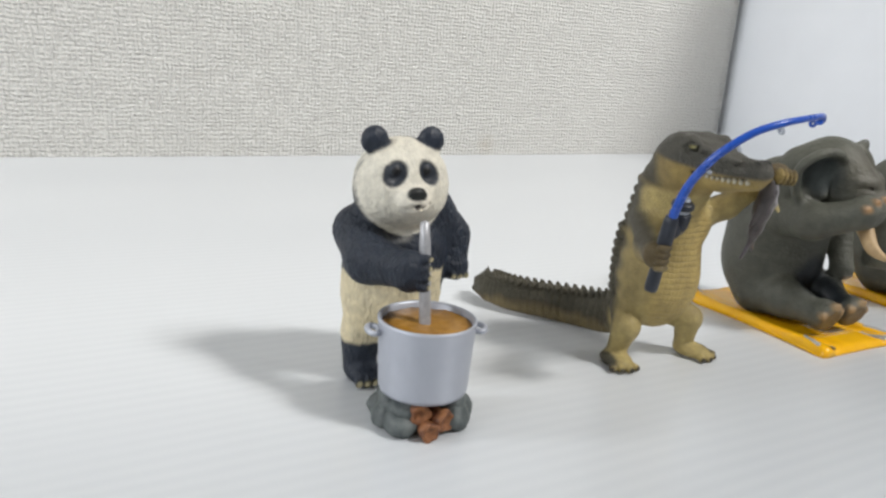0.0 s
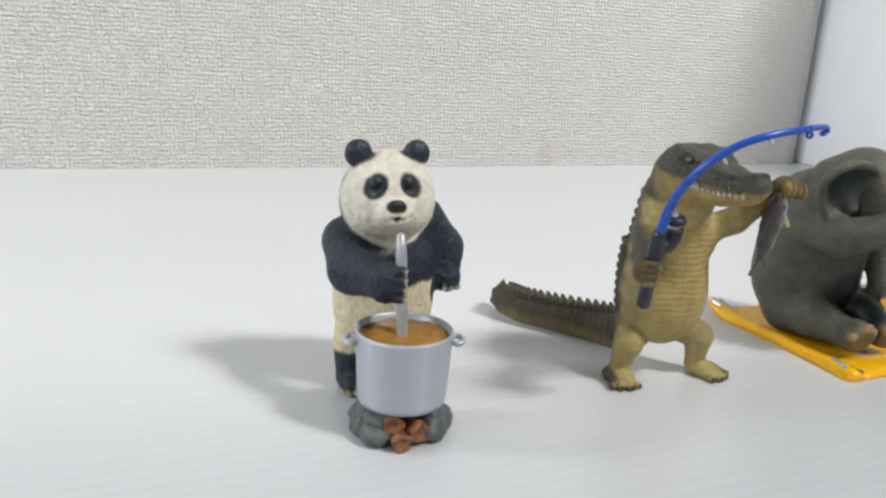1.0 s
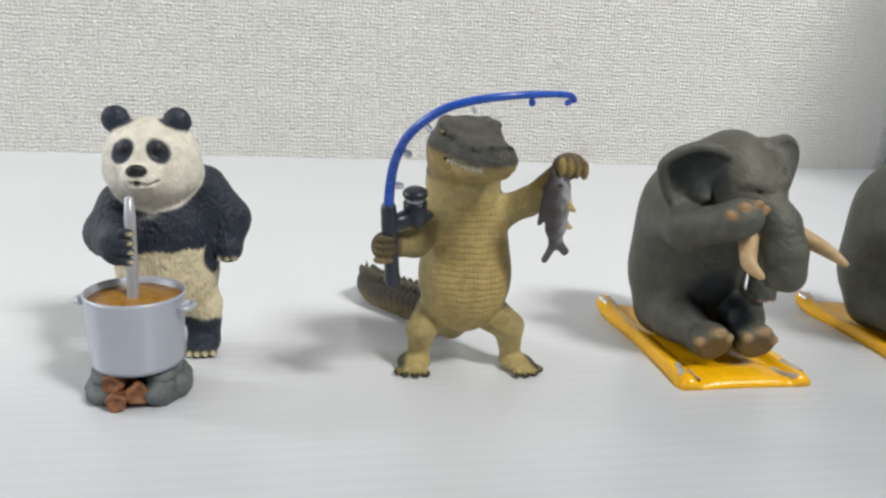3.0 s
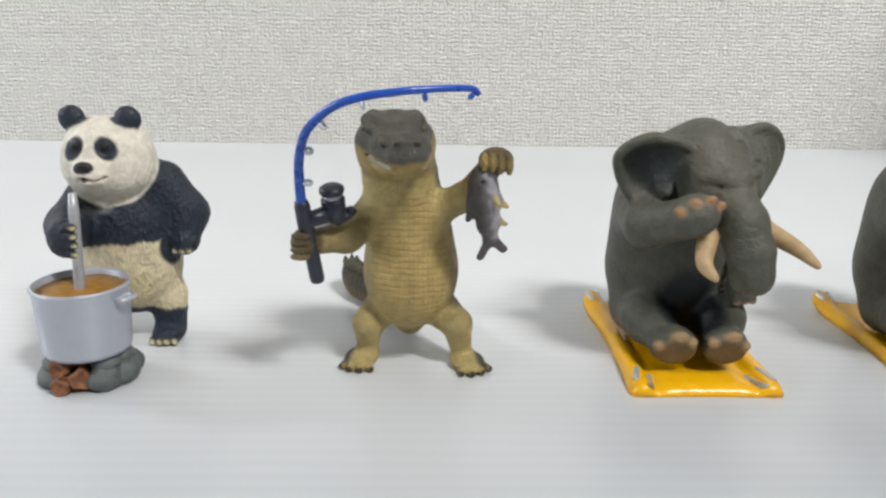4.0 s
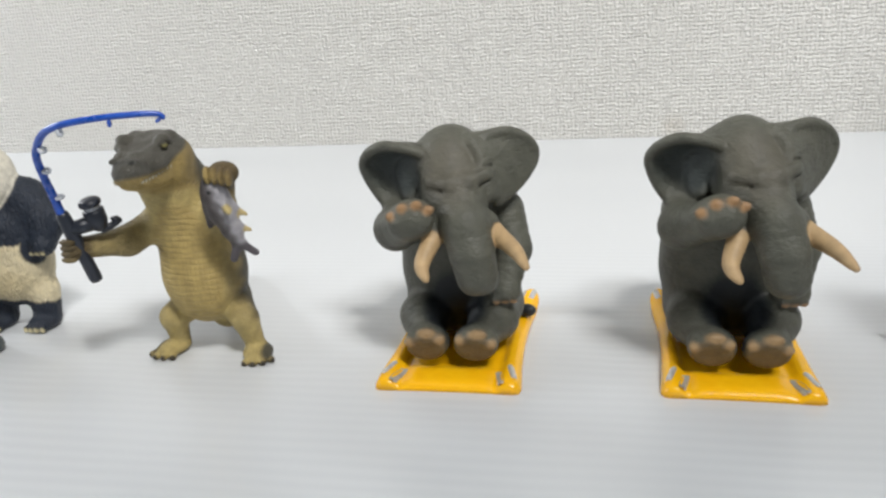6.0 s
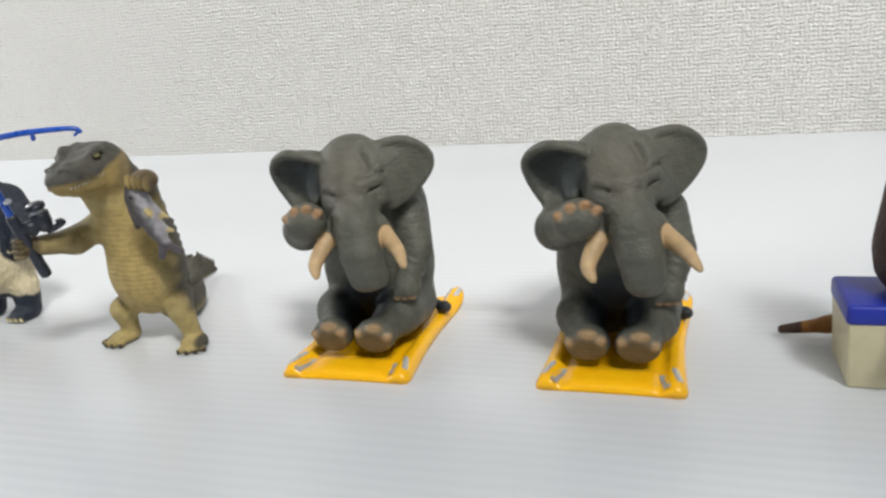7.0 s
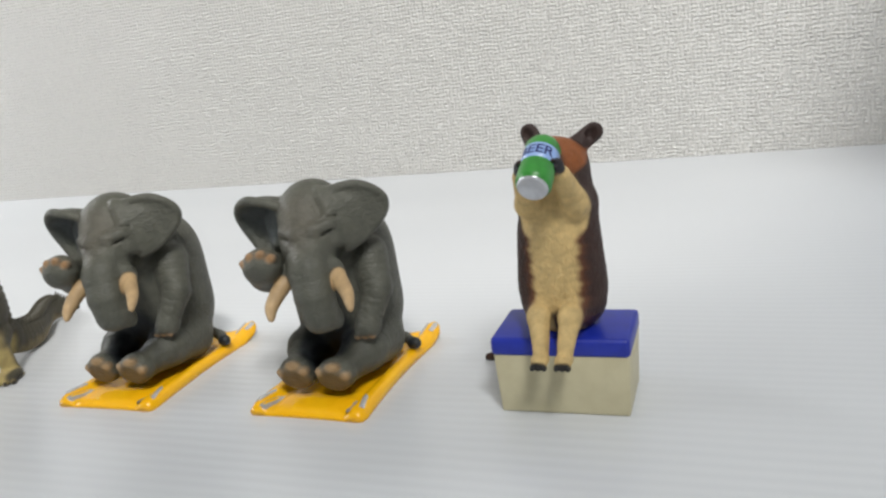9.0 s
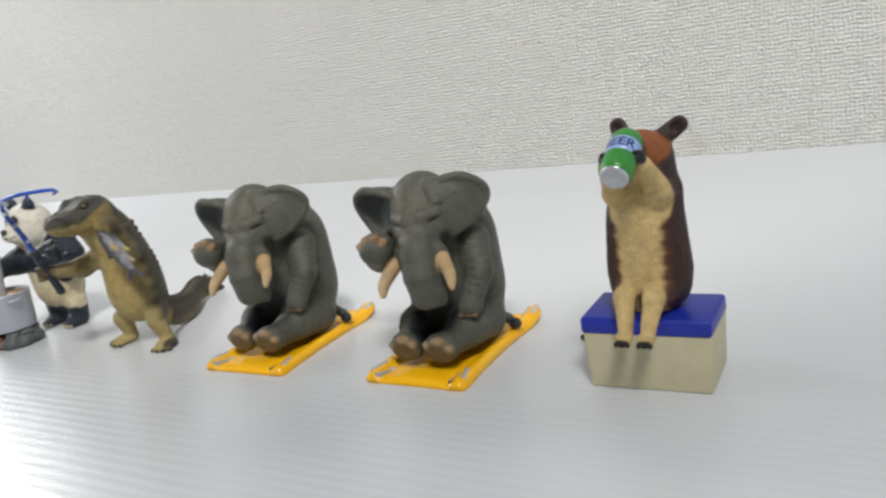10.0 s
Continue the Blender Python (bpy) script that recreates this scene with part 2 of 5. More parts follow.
def smooth_line(points, steps=8):
    """Points along a Catmull-Rom curve."""
    p = [Vector(q) for q in points]
    p = [2 * p[0] - p[1]] + p + [2 * p[-1] - p[-2]]
    out = []
    for a, b, c, d in zip(p, p[1:], p[2:], p[3:]):
        for i in range(steps):
            u = i / steps
            out.append(0.5 * (2 * b + (c - a) * u + (2 * a - 5 * b + 4 * c - d) * u * u + (3 * b - a - 3 * c + d) * u ** 3))
    return out + [p[-2]]


def tube(points, radii, n=12, closed=False):
    """A round bar along the points, with rounded ends."""
    bm = bmesh.new()
    rings = []
    count = len(points)
    side = Vector((0.31, 0.2, 0.93))
    for i, q in enumerate(points):
        q = Vector(q)
        if closed:
            along = (Vector(points[(i + 1) % count]) - Vector(points[i - 1])).normalized()
        else:
            along = (Vector(points[min(i + 1, count - 1)]) - Vector(points[max(i - 1, 0)])).normalized()
        side = (side - side.dot(along) * along).normalized()
        up = along.cross(side)
        r = radii[i] if isinstance(radii, (list, tuple)) else radii
        rings.append([bm.verts.new(q + r * (side * math.cos(2 * math.pi * k / n) + up * math.sin(2 * math.pi * k / n))) for k in range(n)])
    pairs = list(zip(rings, rings[1:])) + ([(rings[-1], rings[0])] if closed else [])
    for a, b in pairs:
        for k in range(n):
            bm.faces.new((a[k], a[(k + 1) % n], b[(k + 1) % n], b[k]))
    if not closed:
        for ring, sign in ((rings[0], -1), (rings[-1], 1)):
            q = sum((v.co for v in ring), Vector()) / n
            end = 0 if sign < 0 else -1
            nxt = Vector(points[1 if sign < 0 else -2])
            away = (Vector(points[end]) - nxt).normalized()
            tip = bm.verts.new(q + away * (ring[0].co - q).length * 0.5)
            for k in range(n):
                bm.faces.new((ring[k], ring[(k + 1) % n], tip))
    return bm


def join(*many):
    """One bmesh out of several."""
    out = bmesh.new()
    for bm in many:
        me = bpy.data.meshes.new("joined")
        bm.to_mesh(me)
        bm.free()
        out.from_mesh(me)
        bpy.data.meshes.remove(me)
    return out


# ---- modelling clay: shapes blended in a field, then skinned (millimetres) ----


class Clay:
    def __init__(self, lo, hi, step):
        self.lo, self.step = np.array(lo, np.float32), step
        self.n = np.ceil((np.array(hi) - lo) / step).astype(int) + 1
        self.f = np.full(self.n, 9.0, np.float32)

    def block(self, lo, hi):
        a = np.clip(np.floor((np.array(lo) - self.lo) / self.step).astype(int), 0, self.n)
        b = np.clip(np.ceil((np.array(hi) - self.lo) / self.step).astype(int) + 1, 0, self.n)
        s = tuple(slice(i, j) for i, j in zip(a, b))
        axes = [self.lo[k] + self.step * np.arange(a[k], b[k], dtype=np.float32) for k in range(3)]
        return s, np.stack(np.meshgrid(*axes, indexing="ij"), -1)

    def blend(self, s, d, k, cut=False):
        f = self.f[s]
        if cut:
            h = np.clip(0.5 - 0.5 * (f + d) / k, 0, 1)
            self.f[s] = f * (1 - h) - d * h + k * h * (1 - h)
        else:
            h = np.clip(0.5 + 0.5 * (d - f) / k, 0, 1)
            self.f[s] = d * (1 - h) + f * h - k * h * (1 - h)

    def egg(self, c, r, rot=(0, 0, 0), k=1.5, cut=False):
        """An ellipsoid."""
        c, r = np.array(c, np.float32), np.array(r, np.float32)
        reach = r.max() + k + 1.5
        s, p = self.block(c - reach, c + reach)
        turn = np.array(Euler([radians(a) for a in rot]).to_matrix(), np.float32)
        q = (p - c) @ turn
        k0 = np.linalg.norm(q / r, axis=-1)
        k1 = np.linalg.norm(q / (r * r), axis=-1)
        self.blend(s, k0 * (k0 - 1) / np.maximum(k1, 1e-6), k, cut)

    def limb(self, points, radii, k=1.5, squash=(1, 1, 1), inner=1.0, cut=False):
        """Tapered bars from point to point."""
        sq = np.array(squash, np.float32)
        for a, b, ra, rb in zip(points, points[1:], radii, radii[1:]):
            a, b = np.array(a, np.float32), np.array(b, np.float32)
            reach = max(ra, rb) * sq.max() + k + 1.5
            s, p = self.block(np.minimum(a, b) - reach, np.maximum(a, b) + reach)
            ab = (b - a) / sq
            q = (p - a) / sq
            t = np.clip((q @ ab) / (ab @ ab), 0, 1)
            d = np.linalg.norm(q - t[..., None] * ab, axis=-1) - (ra + (rb - ra) * t)
            self.blend(s, d * sq.min() if sq.min() < 1 else d, k, cut)

    def leaf(self, root, rim, dip, thick, n=60, k=0.9):
        """A thin, dished flap between a root line and a rim, with a rolled edge."""
        def walk_line(points):
            line = smooth_line(points, 20)
            return [line[round(i * (len(line) - 1) / (n - 1))] for i in range(n)]

        dip = Vector(dip)
        outer = walk_line(rim)
        for a, b in zip(walk_line(root), outer):
            self.limb([a, a.lerp(b, 0.35) + dip, a.lerp(b, 0.7) + dip * 0.8, b], [thick * 1.5, thick * 1.1, thick, thick * 0.8], k)
        self.limb(outer, [thick * 1.05] * n, 0.6)

    def floor_cut(self, z):
        """Flat underside."""
        axis = self.lo[2] + self.step * np.arange(self.n[2], dtype=np.float32)
        self.f = np.maximum(self.f, (z - axis)[None, None, :])

    def skin(self):
        f, n = self.f, self.n
        inside = f < 0
        corners = [(i, j, k) for i in (0, 1) for j in (0, 1) for k in (0, 1)]
        count = sum(inside[i:n[0] - 1 + i, j:n[1] - 1 + j, k:n[2] - 1 + k].astype(np.int8) for i, j, k in corners)
        live = (count > 0) & (count < 8)
        cells = np.argwhere(live)
        index = np.full(live.shape, -1, np.int64)
        index[live] = np.arange(len(cells))
        value = {c: f[cells[:, 0] + c[0], cells[:, 1] + c[1], cells[:, 2] + c[2]] for c in corners}
        total, hits = np.zeros((len(cells), 3)), np.zeros(len(cells))
        for a in corners:
            for axis in range(3):
                if a[axis]:
                    continue
                b = tuple(1 if i == axis else a[i] for i in range(3))
                fa, fb = value[a], value[b]
                cross = (fa < 0) != (fb < 0)
                t = np.where(cross, fa / np.where(cross, fa - fb, 1), 0)
                at = np.tile(np.array(a, float), (len(cells), 1))
                at[:, axis] = t
                total += at * cross[:, None]
                hits += cross
        verts = self.lo + self.step * (cells + total / hits[:, None])
        faces = []
        for axis in range(3):
            u, v = (axis + 1) % 3, (axis + 2) % 3
            a = [slice(None)] * 3
            b = [slice(None)] * 3
            a[axis], b[axis] = slice(0, -1), slice(1, None)
            ia, ib = inside[tuple(a)], inside[tuple(b)]
            e = np.argwhere(ia != ib)
            e = e[(e[:, u] > 0) & (e[:, v] > 0) & (e[:, u] < n[u] - 1) & (e[:, v] < n[v] - 1)]
            quad = []
            for du, dv in ((1, 1), (0, 1), (0, 0), (1, 0)):
                q = e.copy()
                q[:, u] -= du
                q[:, v] -= dv
                quad.append(index[q[:, 0], q[:, 1], q[:, 2]])
            quad = np.stack(quad, 1)
            flip = ~ia[e[:, 0], e[:, 1], e[:, 2]]
            quad[flip] = quad[flip][:, ::-1]
            faces.append(quad)
        return verts, np.concatenate(faces)


def soft(a, lo, hi):
    t = np.clip((a - lo) / (hi - lo), 0, 1)
    return t * t * (3 - 2 * t)


class Paint:
    """Colours and relief laid on the points of a figure."""

    def __init__(self, verts, colour, relief=1.0):
        self.v = verts
        self.c = np.tile(np.array((*colour, relief), np.float32), (len(verts), 1))
        rng = np.random.default_rng(7)
        self.wob = rng.normal(0, 0.12, len(verts))

    def lay(self, mask, colour, relief=None):
        m = np.clip(mask, 0, 1)[:, None]
        self.c[:, :3] = self.c[:, :3] * (1 - m) + np.array(colour) * m
        if relief is not None:
            self.c[:, 3] = self.c[:, 3] * (1 - m[:, 0]) + relief * m[:, 0]

    def spot(self, c, r, colour, relief=None, edge=0.25, rot=(0, 0, 0)):
        turn = np.array(Euler([radians(a) for a in rot]).to_matrix())
        d = np.linalg.norm(((self.v - np.array(c)) @ turn) / np.array(r), axis=1) + self.wob * edge
        self.lay(1 - soft(d, 1 - edge, 1 + edge), colour, relief)

    def along(self, points, radius, colour, relief=None, edge=0.3):
        best = np.full(len(self.v), 1e9)
        for a, b in zip(points, points[1:]):
            a, b = np.array(a, float), np.array(b, float)
            ab = b - a
            t = np.clip((self.v - a) @ ab / (ab @ ab), 0, 1)
            best = np.minimum(best, np.linalg.norm(self.v - a - t[:, None] * ab, axis=1))
        self.lay(1 - soft(best, radius * (1 - edge), radius * (1 + edge)), colour, relief)


def wrinkle(verts, points, reach, pitch, depth, start=0.0):
    """Uneven rings pressed into the hide along a limb."""
    pts = [np.array(q, float) for q in points]
    best, at, foot, run = np.full(len(verts), 1e9), np.zeros(len(verts)), np.zeros_like(verts), 0.0
    for a, b in zip(pts, pts[1:]):
        ab = b - a
        t = np.clip((verts - a) @ ab / (ab @ ab), 0, 1)
        q = a + t[:, None] * ab
        d = np.linalg.norm(verts - q, axis=1)
        near = d < best
        best = np.where(near, d, best)
        at = np.where(near, run + t * np.linalg.norm(ab), at)
        foot = np.where(near[:, None], q, foot)
        run += np.linalg.norm(ab)
    out = (verts - foot) / np.maximum(best, 1e-6)[:, None]
    bend = 0.9 * np.sin(0.55 * verts[:, 0] + 0.4 * verts[:, 2]) + 0.7 * np.sin(1.3 * verts[:, 1])
    wave = np.sin(2 * math.pi * at / pitch + bend) + 0.5 * np.sin(2 * math.pi * at / (pitch * 0.57) - 1.4 * bend)
    fade = (1 - soft(best, reach, reach * 1.25)) * soft(at, start, start + 2) * (1 - soft(at, run - 2, run))
    return verts + out * (depth * wave * fade)[:, None]


def tuft(verts, faces, amount, depth):
    """Uneven clumps of moulded fur, where amount is 1."""
    quad = verts[faces]
    flat = np.cross(quad[:, 2] - quad[:, 0], quad[:, 3] - quad[:, 1])
    normal = np.zeros_like(verts)
    for i in range(4):
        np.add.at(normal, faces[:, i], flat)
    normal /= np.maximum(np.linalg.norm(normal, axis=1), 1e-9)[:, None]
    x, y, z = verts.T
    wave = np.sin(3.3 * x + 1.9 * np.sin(2.1 * y + 0.7 * z)) * np.sin(2.3 * z + 1.7 * np.sin(1.9 * x - y)) + 0.6 * np.sin(4.9 * y + 2.2 * np.sin(1.7 * z)) * np.sin(4.1 * x - 2.6 * z)
    return verts + normal * (depth * wave * amount)[:, None]


def figure(name, verts, faces, paint, material):
    me = bpy.data.meshes.new(name)
    me.from_pydata((verts * 0.001).tolist(), [], faces.tolist())
    layer = me.color_attributes.new("paint", "FLOAT_COLOR", "POINT")
    layer.data.foreach_set("color", paint.c.astype(np.float32).ravel())
    return mesh_object(name, me, material)


# ---- the room and the desk ----
WALL_Y = 0.418


def slab(name, lo, hi, material, bevel=0.0, label="", category=""):
    return tagged(part(name, boxed(lo, hi, bevel), material, smooth=False), label, category, kind="structure")


# the papered wall ends in a rounded corner, behind which a plain wall stands back
TURN_X, TURN_R, BACK_Y = 0.4603, 0.015, WALL_Y + 0.12
outline = [(-1.6, WALL_Y)] + [(TURN_X + TURN_R * math.sin(radians(a)), WALL_Y + TURN_R * (1 - math.cos(radians(a)))) for a in range(0, 91, 5)] + [(TURN_X + TURN_R, BACK_Y), (-1.6, BACK_Y)]
bm = bmesh.new()
low = [bm.verts.new((x, y, FLOOR)) for x, y in outline]
high = [bm.verts.new((x, y, CEILING)) for x, y in outline]
bm.faces.new(low[::-1])
bm.faces.new(high)
for i in range(len(outline)):
    j = (i + 1) % len(outline)
    face = bm.faces.new((low[i], low[j], high[j], high[i]))
    face.smooth = 1 <= i <= 18
tagged(part("wall_north", bm, WALLPAPER, smooth=False), "white vinyl wallpaper wall with a coarse woven relief", "wall", kind="structure")
slab("wall_alcove", (TURN_X + TURN_R, BACK_Y, FLOOR), (2.2, BACK_Y + 0.1, CEILING), PLASTER, 0, "plain off-white plaster wall set back", "wall")
slab("wall_south", (-1.6, -2.72, FLOOR), (2.2, -2.6, CEILING), PLASTER, 0, "plain off-white plaster wall behind the desk", "wall")
slab("wall_west", (-1.72, -2.6, FLOOR), (-1.6, BACK_Y, CEILING), PLASTER, 0, "plain off-white plaster wall", "wall")
slab("wall_east", (2.2, -2.6, FLOOR), (2.32, BACK_Y, CEILING), PLASTER, 0, "plain off-white plaster wall", "wall")
slab("ceiling", (-1.6, -2.6, CEILING), (2.2, BACK_Y, CEILING + 0.1), PLASTER, 0, "plain white ceiling", "ceiling")
slab("floor", (-1.6, -2.6, FLOOR - 0.1), (2.2, BACK_Y, FLOOR), FLOORING, 0, "brown wooden room floor", "floor")

desk = thing("desk", 0.2, 0.0, 0.0)
tagged(desk, "white laminate desk with faint streaked wood grain", "desk")
part("desk_top", boxed((-1.1, -0.25, -0.025), (0.9, BACK_Y - 0.002, 0.0), 0.0015), WHITE_LAMINATE, desk, smooth=False)
for x in (-1.04, 0.84):
    for y in (-0.2, 0.36):
        part("leg", boxed((x - 0.02, y - 0.02, FLOOR), (x + 0.02, y + 0.02, -0.025), 0.002), WHITE_LAMINATE, desk, smooth=False)

panel = part("side_board", boxed((-0.009, -0.118, 0), (0.009, 0.126, 0.255), 0.0008), PANEL_WHITE, smooth=False)
panel.matrix_world = pose(0.4856, 0.3045, 0.0)
tagged(panel, "smooth white board standing upright on the desk", "board")

# ---- the figurines ----
CREAM, WHITE_FUR, INK = (0.65, 0.565, 0.385), (0.66, 0.625, 0.54), (0.014, 0.020, 0.034)
CLAW = (0.62, 0.55, 0.34)


def panda_figure():
    c = Clay((-21, -25, -1), (23, 17, 57), 0.4)
    c.egg((-0.2, 2.2, 18.5), (10.5, 9.0, 12.5))
    c.egg((0, 1.6, 27.5), (10.6, 8.2, 9.5), k=4)
    for x in (-6.4, 6.7):
        c.limb([(x, 2.4, 10), (x, 2.2, 3)], [4.1, 3.4], 2)
        c.egg((x, 0.0, 1.8), (3.5, 4.4, 2.3), k=1.2)
        for i in range(4):
            c.egg((x - 2.5 + 1.65 * i, -4.0 + 0.25 * abs(i - 1.5), 1.2), (0.75, 1.0, 1.0), k=0.5)
    c.egg((-1.5, -1.8, 41.9), (9.3, 8.0, 8.4), k=1.2)
    c.egg((-1.6, -2.2, 39.2), (8.9, 7.4, 6.0), k=2)
    for x, y in ((-7.9, -2.7), (3.6, -3.3)):
        c.egg((x, y, 49.8), (2.7, 1.8, 2.7), k=0.7)
    c.egg((-2.8, -8.9, 39.8), (3.4, 3.6, 3.0), k=1.1)
    c.egg((-2.9, -11.5, 41.3), (1.9, 1.0, 1.25), k=0.4)
    c.limb([(-4.6, -11.2, 38.6), (-2.9, -12.3, 39.1), (-1.2, -11.5, 38.5), (0.1, -10.2, 38.8), (0.8, -9.2, 39.6)], [0.2, 0.35, 0.3, 0.28, 0.2], 0.3, cut=True)
    for x, y in ((-5.8, -7.7), (0.6, -8.2)):
        c.egg((x, y - 0.6, 44.6), (1.7, 0.8, 1.9), (0, 25 if x < 0 else -25, 0), 1.2, cut=True)
        c.egg((x + (0.2 if x < 0 else -0.2), y + 0.3, 44.9), (1.0, 1.0, 0.95), k=0.4)
    c.limb([(-8.2, 1.6, 31.5), (-9.4, -6.4, 28.0), (-6.4, -14.2, 28.3)], [5.2, 4.4, 3.6], 2)
    c.egg((-5.9, -16.6, 28.4), (3.2, 2.8, 3.9), k=1.2)
    for i in range(4):
        c.egg((-4.1, -18.4, 25.8 + 1.75 * i), (1.6, 1.1, 0.85), k=0.4)
    c.limb([(7.0, 2.6, 34.6), (12.3, 2.4, 29.0), (12.3, -0.4, 24.2)], [5.7, 4.3, 3.2], 2)
    c.egg((12.4, -1.5, 23.0), (2.7, 2.5, 2.4), k=1)
    for i in range(3):
        c.egg((10.9 + 1.5 * i, -3.3, 22.1), (0.7, 1.1, 0.8), k=0.4)
    c.floor_cut(0.0)
    v, f = c.skin()
    muzzle = np.hypot(np.hypot(v[:, 0] + 2.6, v[:, 2] - 42), 0.6 * (v[:, 1] + 9))
    v = tuft(v, f, soft(v[:, 2], 4, 6) * (0.35 + 0.65 * soft(muzzle, 6, 9)), 0.07)
    p = Paint(v, CREAM)
    x, y, z = v.T
    ragged = 0.25 * np.sin(x * 0.9 + y) + 0.12 * np.sin(x * 4.3 + y * 3.1) + 0.06 * np.sin(x * 11 - y * 9) - 0.06 * x
    p.lay((1 - soft(np.hypot(x / 9, (z - 14) / 5), 0.4, 1.4)) * 0.35, (0.50, 0.38, 0.17))
    p.lay(soft(z + ragged, 23.6, 24.4), INK, 0.95)
    p.lay(1 - soft(z - ragged + 0.12 * np.abs(x), 8.8, 9.8), INK, 0.95)
    p.along([(-8.6, 1.6, 31), (-9.8, -6.4, 28), (-6.4, -14.2, 28.3), (-5.0, -18, 28.4)], 5.3, INK, 0.95, 0.08)
    p.along([(8.4, 3.0, 33.5), (13.4, 2.6, 28.4), (12.6, 0.2, 24.6), (12.4, -1.7, 22.6)], 5.2, INK, 0.95, 0.08)
    d = np.linalg.norm((v - np.array((-1.6, -2.8, 41.2))) / np.array((9.8, 10.0, 9.6)), axis=1)
    p.lay(1 - soft(d + 0.04 * ragged, 0.98, 1.03), WHITE_FUR, 0.6)
    p.lay((1 - soft(np.hypot(x + 2.8, z - 39.6), 2.5, 4.5)) * (1 - soft(y, -9.5, -7.5)) * 0.7, (0.76, 0.71, 0.62), 0.35)
    p.lay((1 - soft(np.hypot(x + 2.8, (z - 33.4) * 1.2), 2.0, 4.0)) * (1 - soft(y, -7, -5)) * soft(y, -11.5, -10) * 0.9, WHITE_FUR, 0.6)
    for q in ((-7.9, -2.7), (3.6, -3.3)):
        p.spot((q[0], q[1], 50.7), (3.5, 3.0, 3.1), INK, 0.3, 0.1)
    p.spot((-5.9, -7.9, 44.3), (2.0, 3, 2.65), (0.024, 0.029, 0.040), 0.2, 0.12, (0, 38, 0))
    p.spot((0.7, -8.0, 44.4), (2.0, 3, 2.65), (0.024, 0.029, 0.040), 0.2, 0.12, (0, -38, 0))
    for q in ((-5.6, -8.2), (0.4, -8.6)):
        p.spot((q[0], q[1], 44.9), (0.9, 1.6, 0.8), (0.006, 0.006, 0.007), 0.0, 0.15)
    p.spot((-2.9, -12.0, 41.3), (2.1, 1.7, 1.35), (0.010, 0.011, 0.011), 0.0, 0.12)
    p.spot((-2.8, -12.3, 38.9), (0.8, 1.2, 0.6), (0.03, 0.02, 0.02), 0.1)
    p.along([(-3.4, -12.1, 39.0), (-2.6, -12.3, 39.0), (-1.2, -11.5, 38.5), (0.1, -10.2, 38.8), (0.8, -9.2, 39.6)], 0.24, (0.20, 0.165, 0.14), 0.2)
    for q in (-6.4, 6.7):
        for i in range(4):
            p.spot((q - 2.5 + 1.65 * i, -4.8 + 0.25 * abs(i - 1.5), 1.0), (0.75, 0.8, 0.9), CLAW, 0.1)
    for i in range(4):
        p.spot((-2.8, -19.4, 25.8 + 1.75 * i), (0.8, 0.8, 0.5), CLAW, 0.1)
    for i in range(3):
        p.spot((10.9 + 1.5 * i, -3.9, 21.8), (0.62, 0.9, 0.7), CLAW, 0.1)
    return figure("panda_figurine", v, f, p, PANDA_PAINT)


OLIVE, TAN, TAN_DARK = (0.062, 0.055, 0.036), (0.44, 0.345, 0.142), (0.19, 0.145, 0.068)


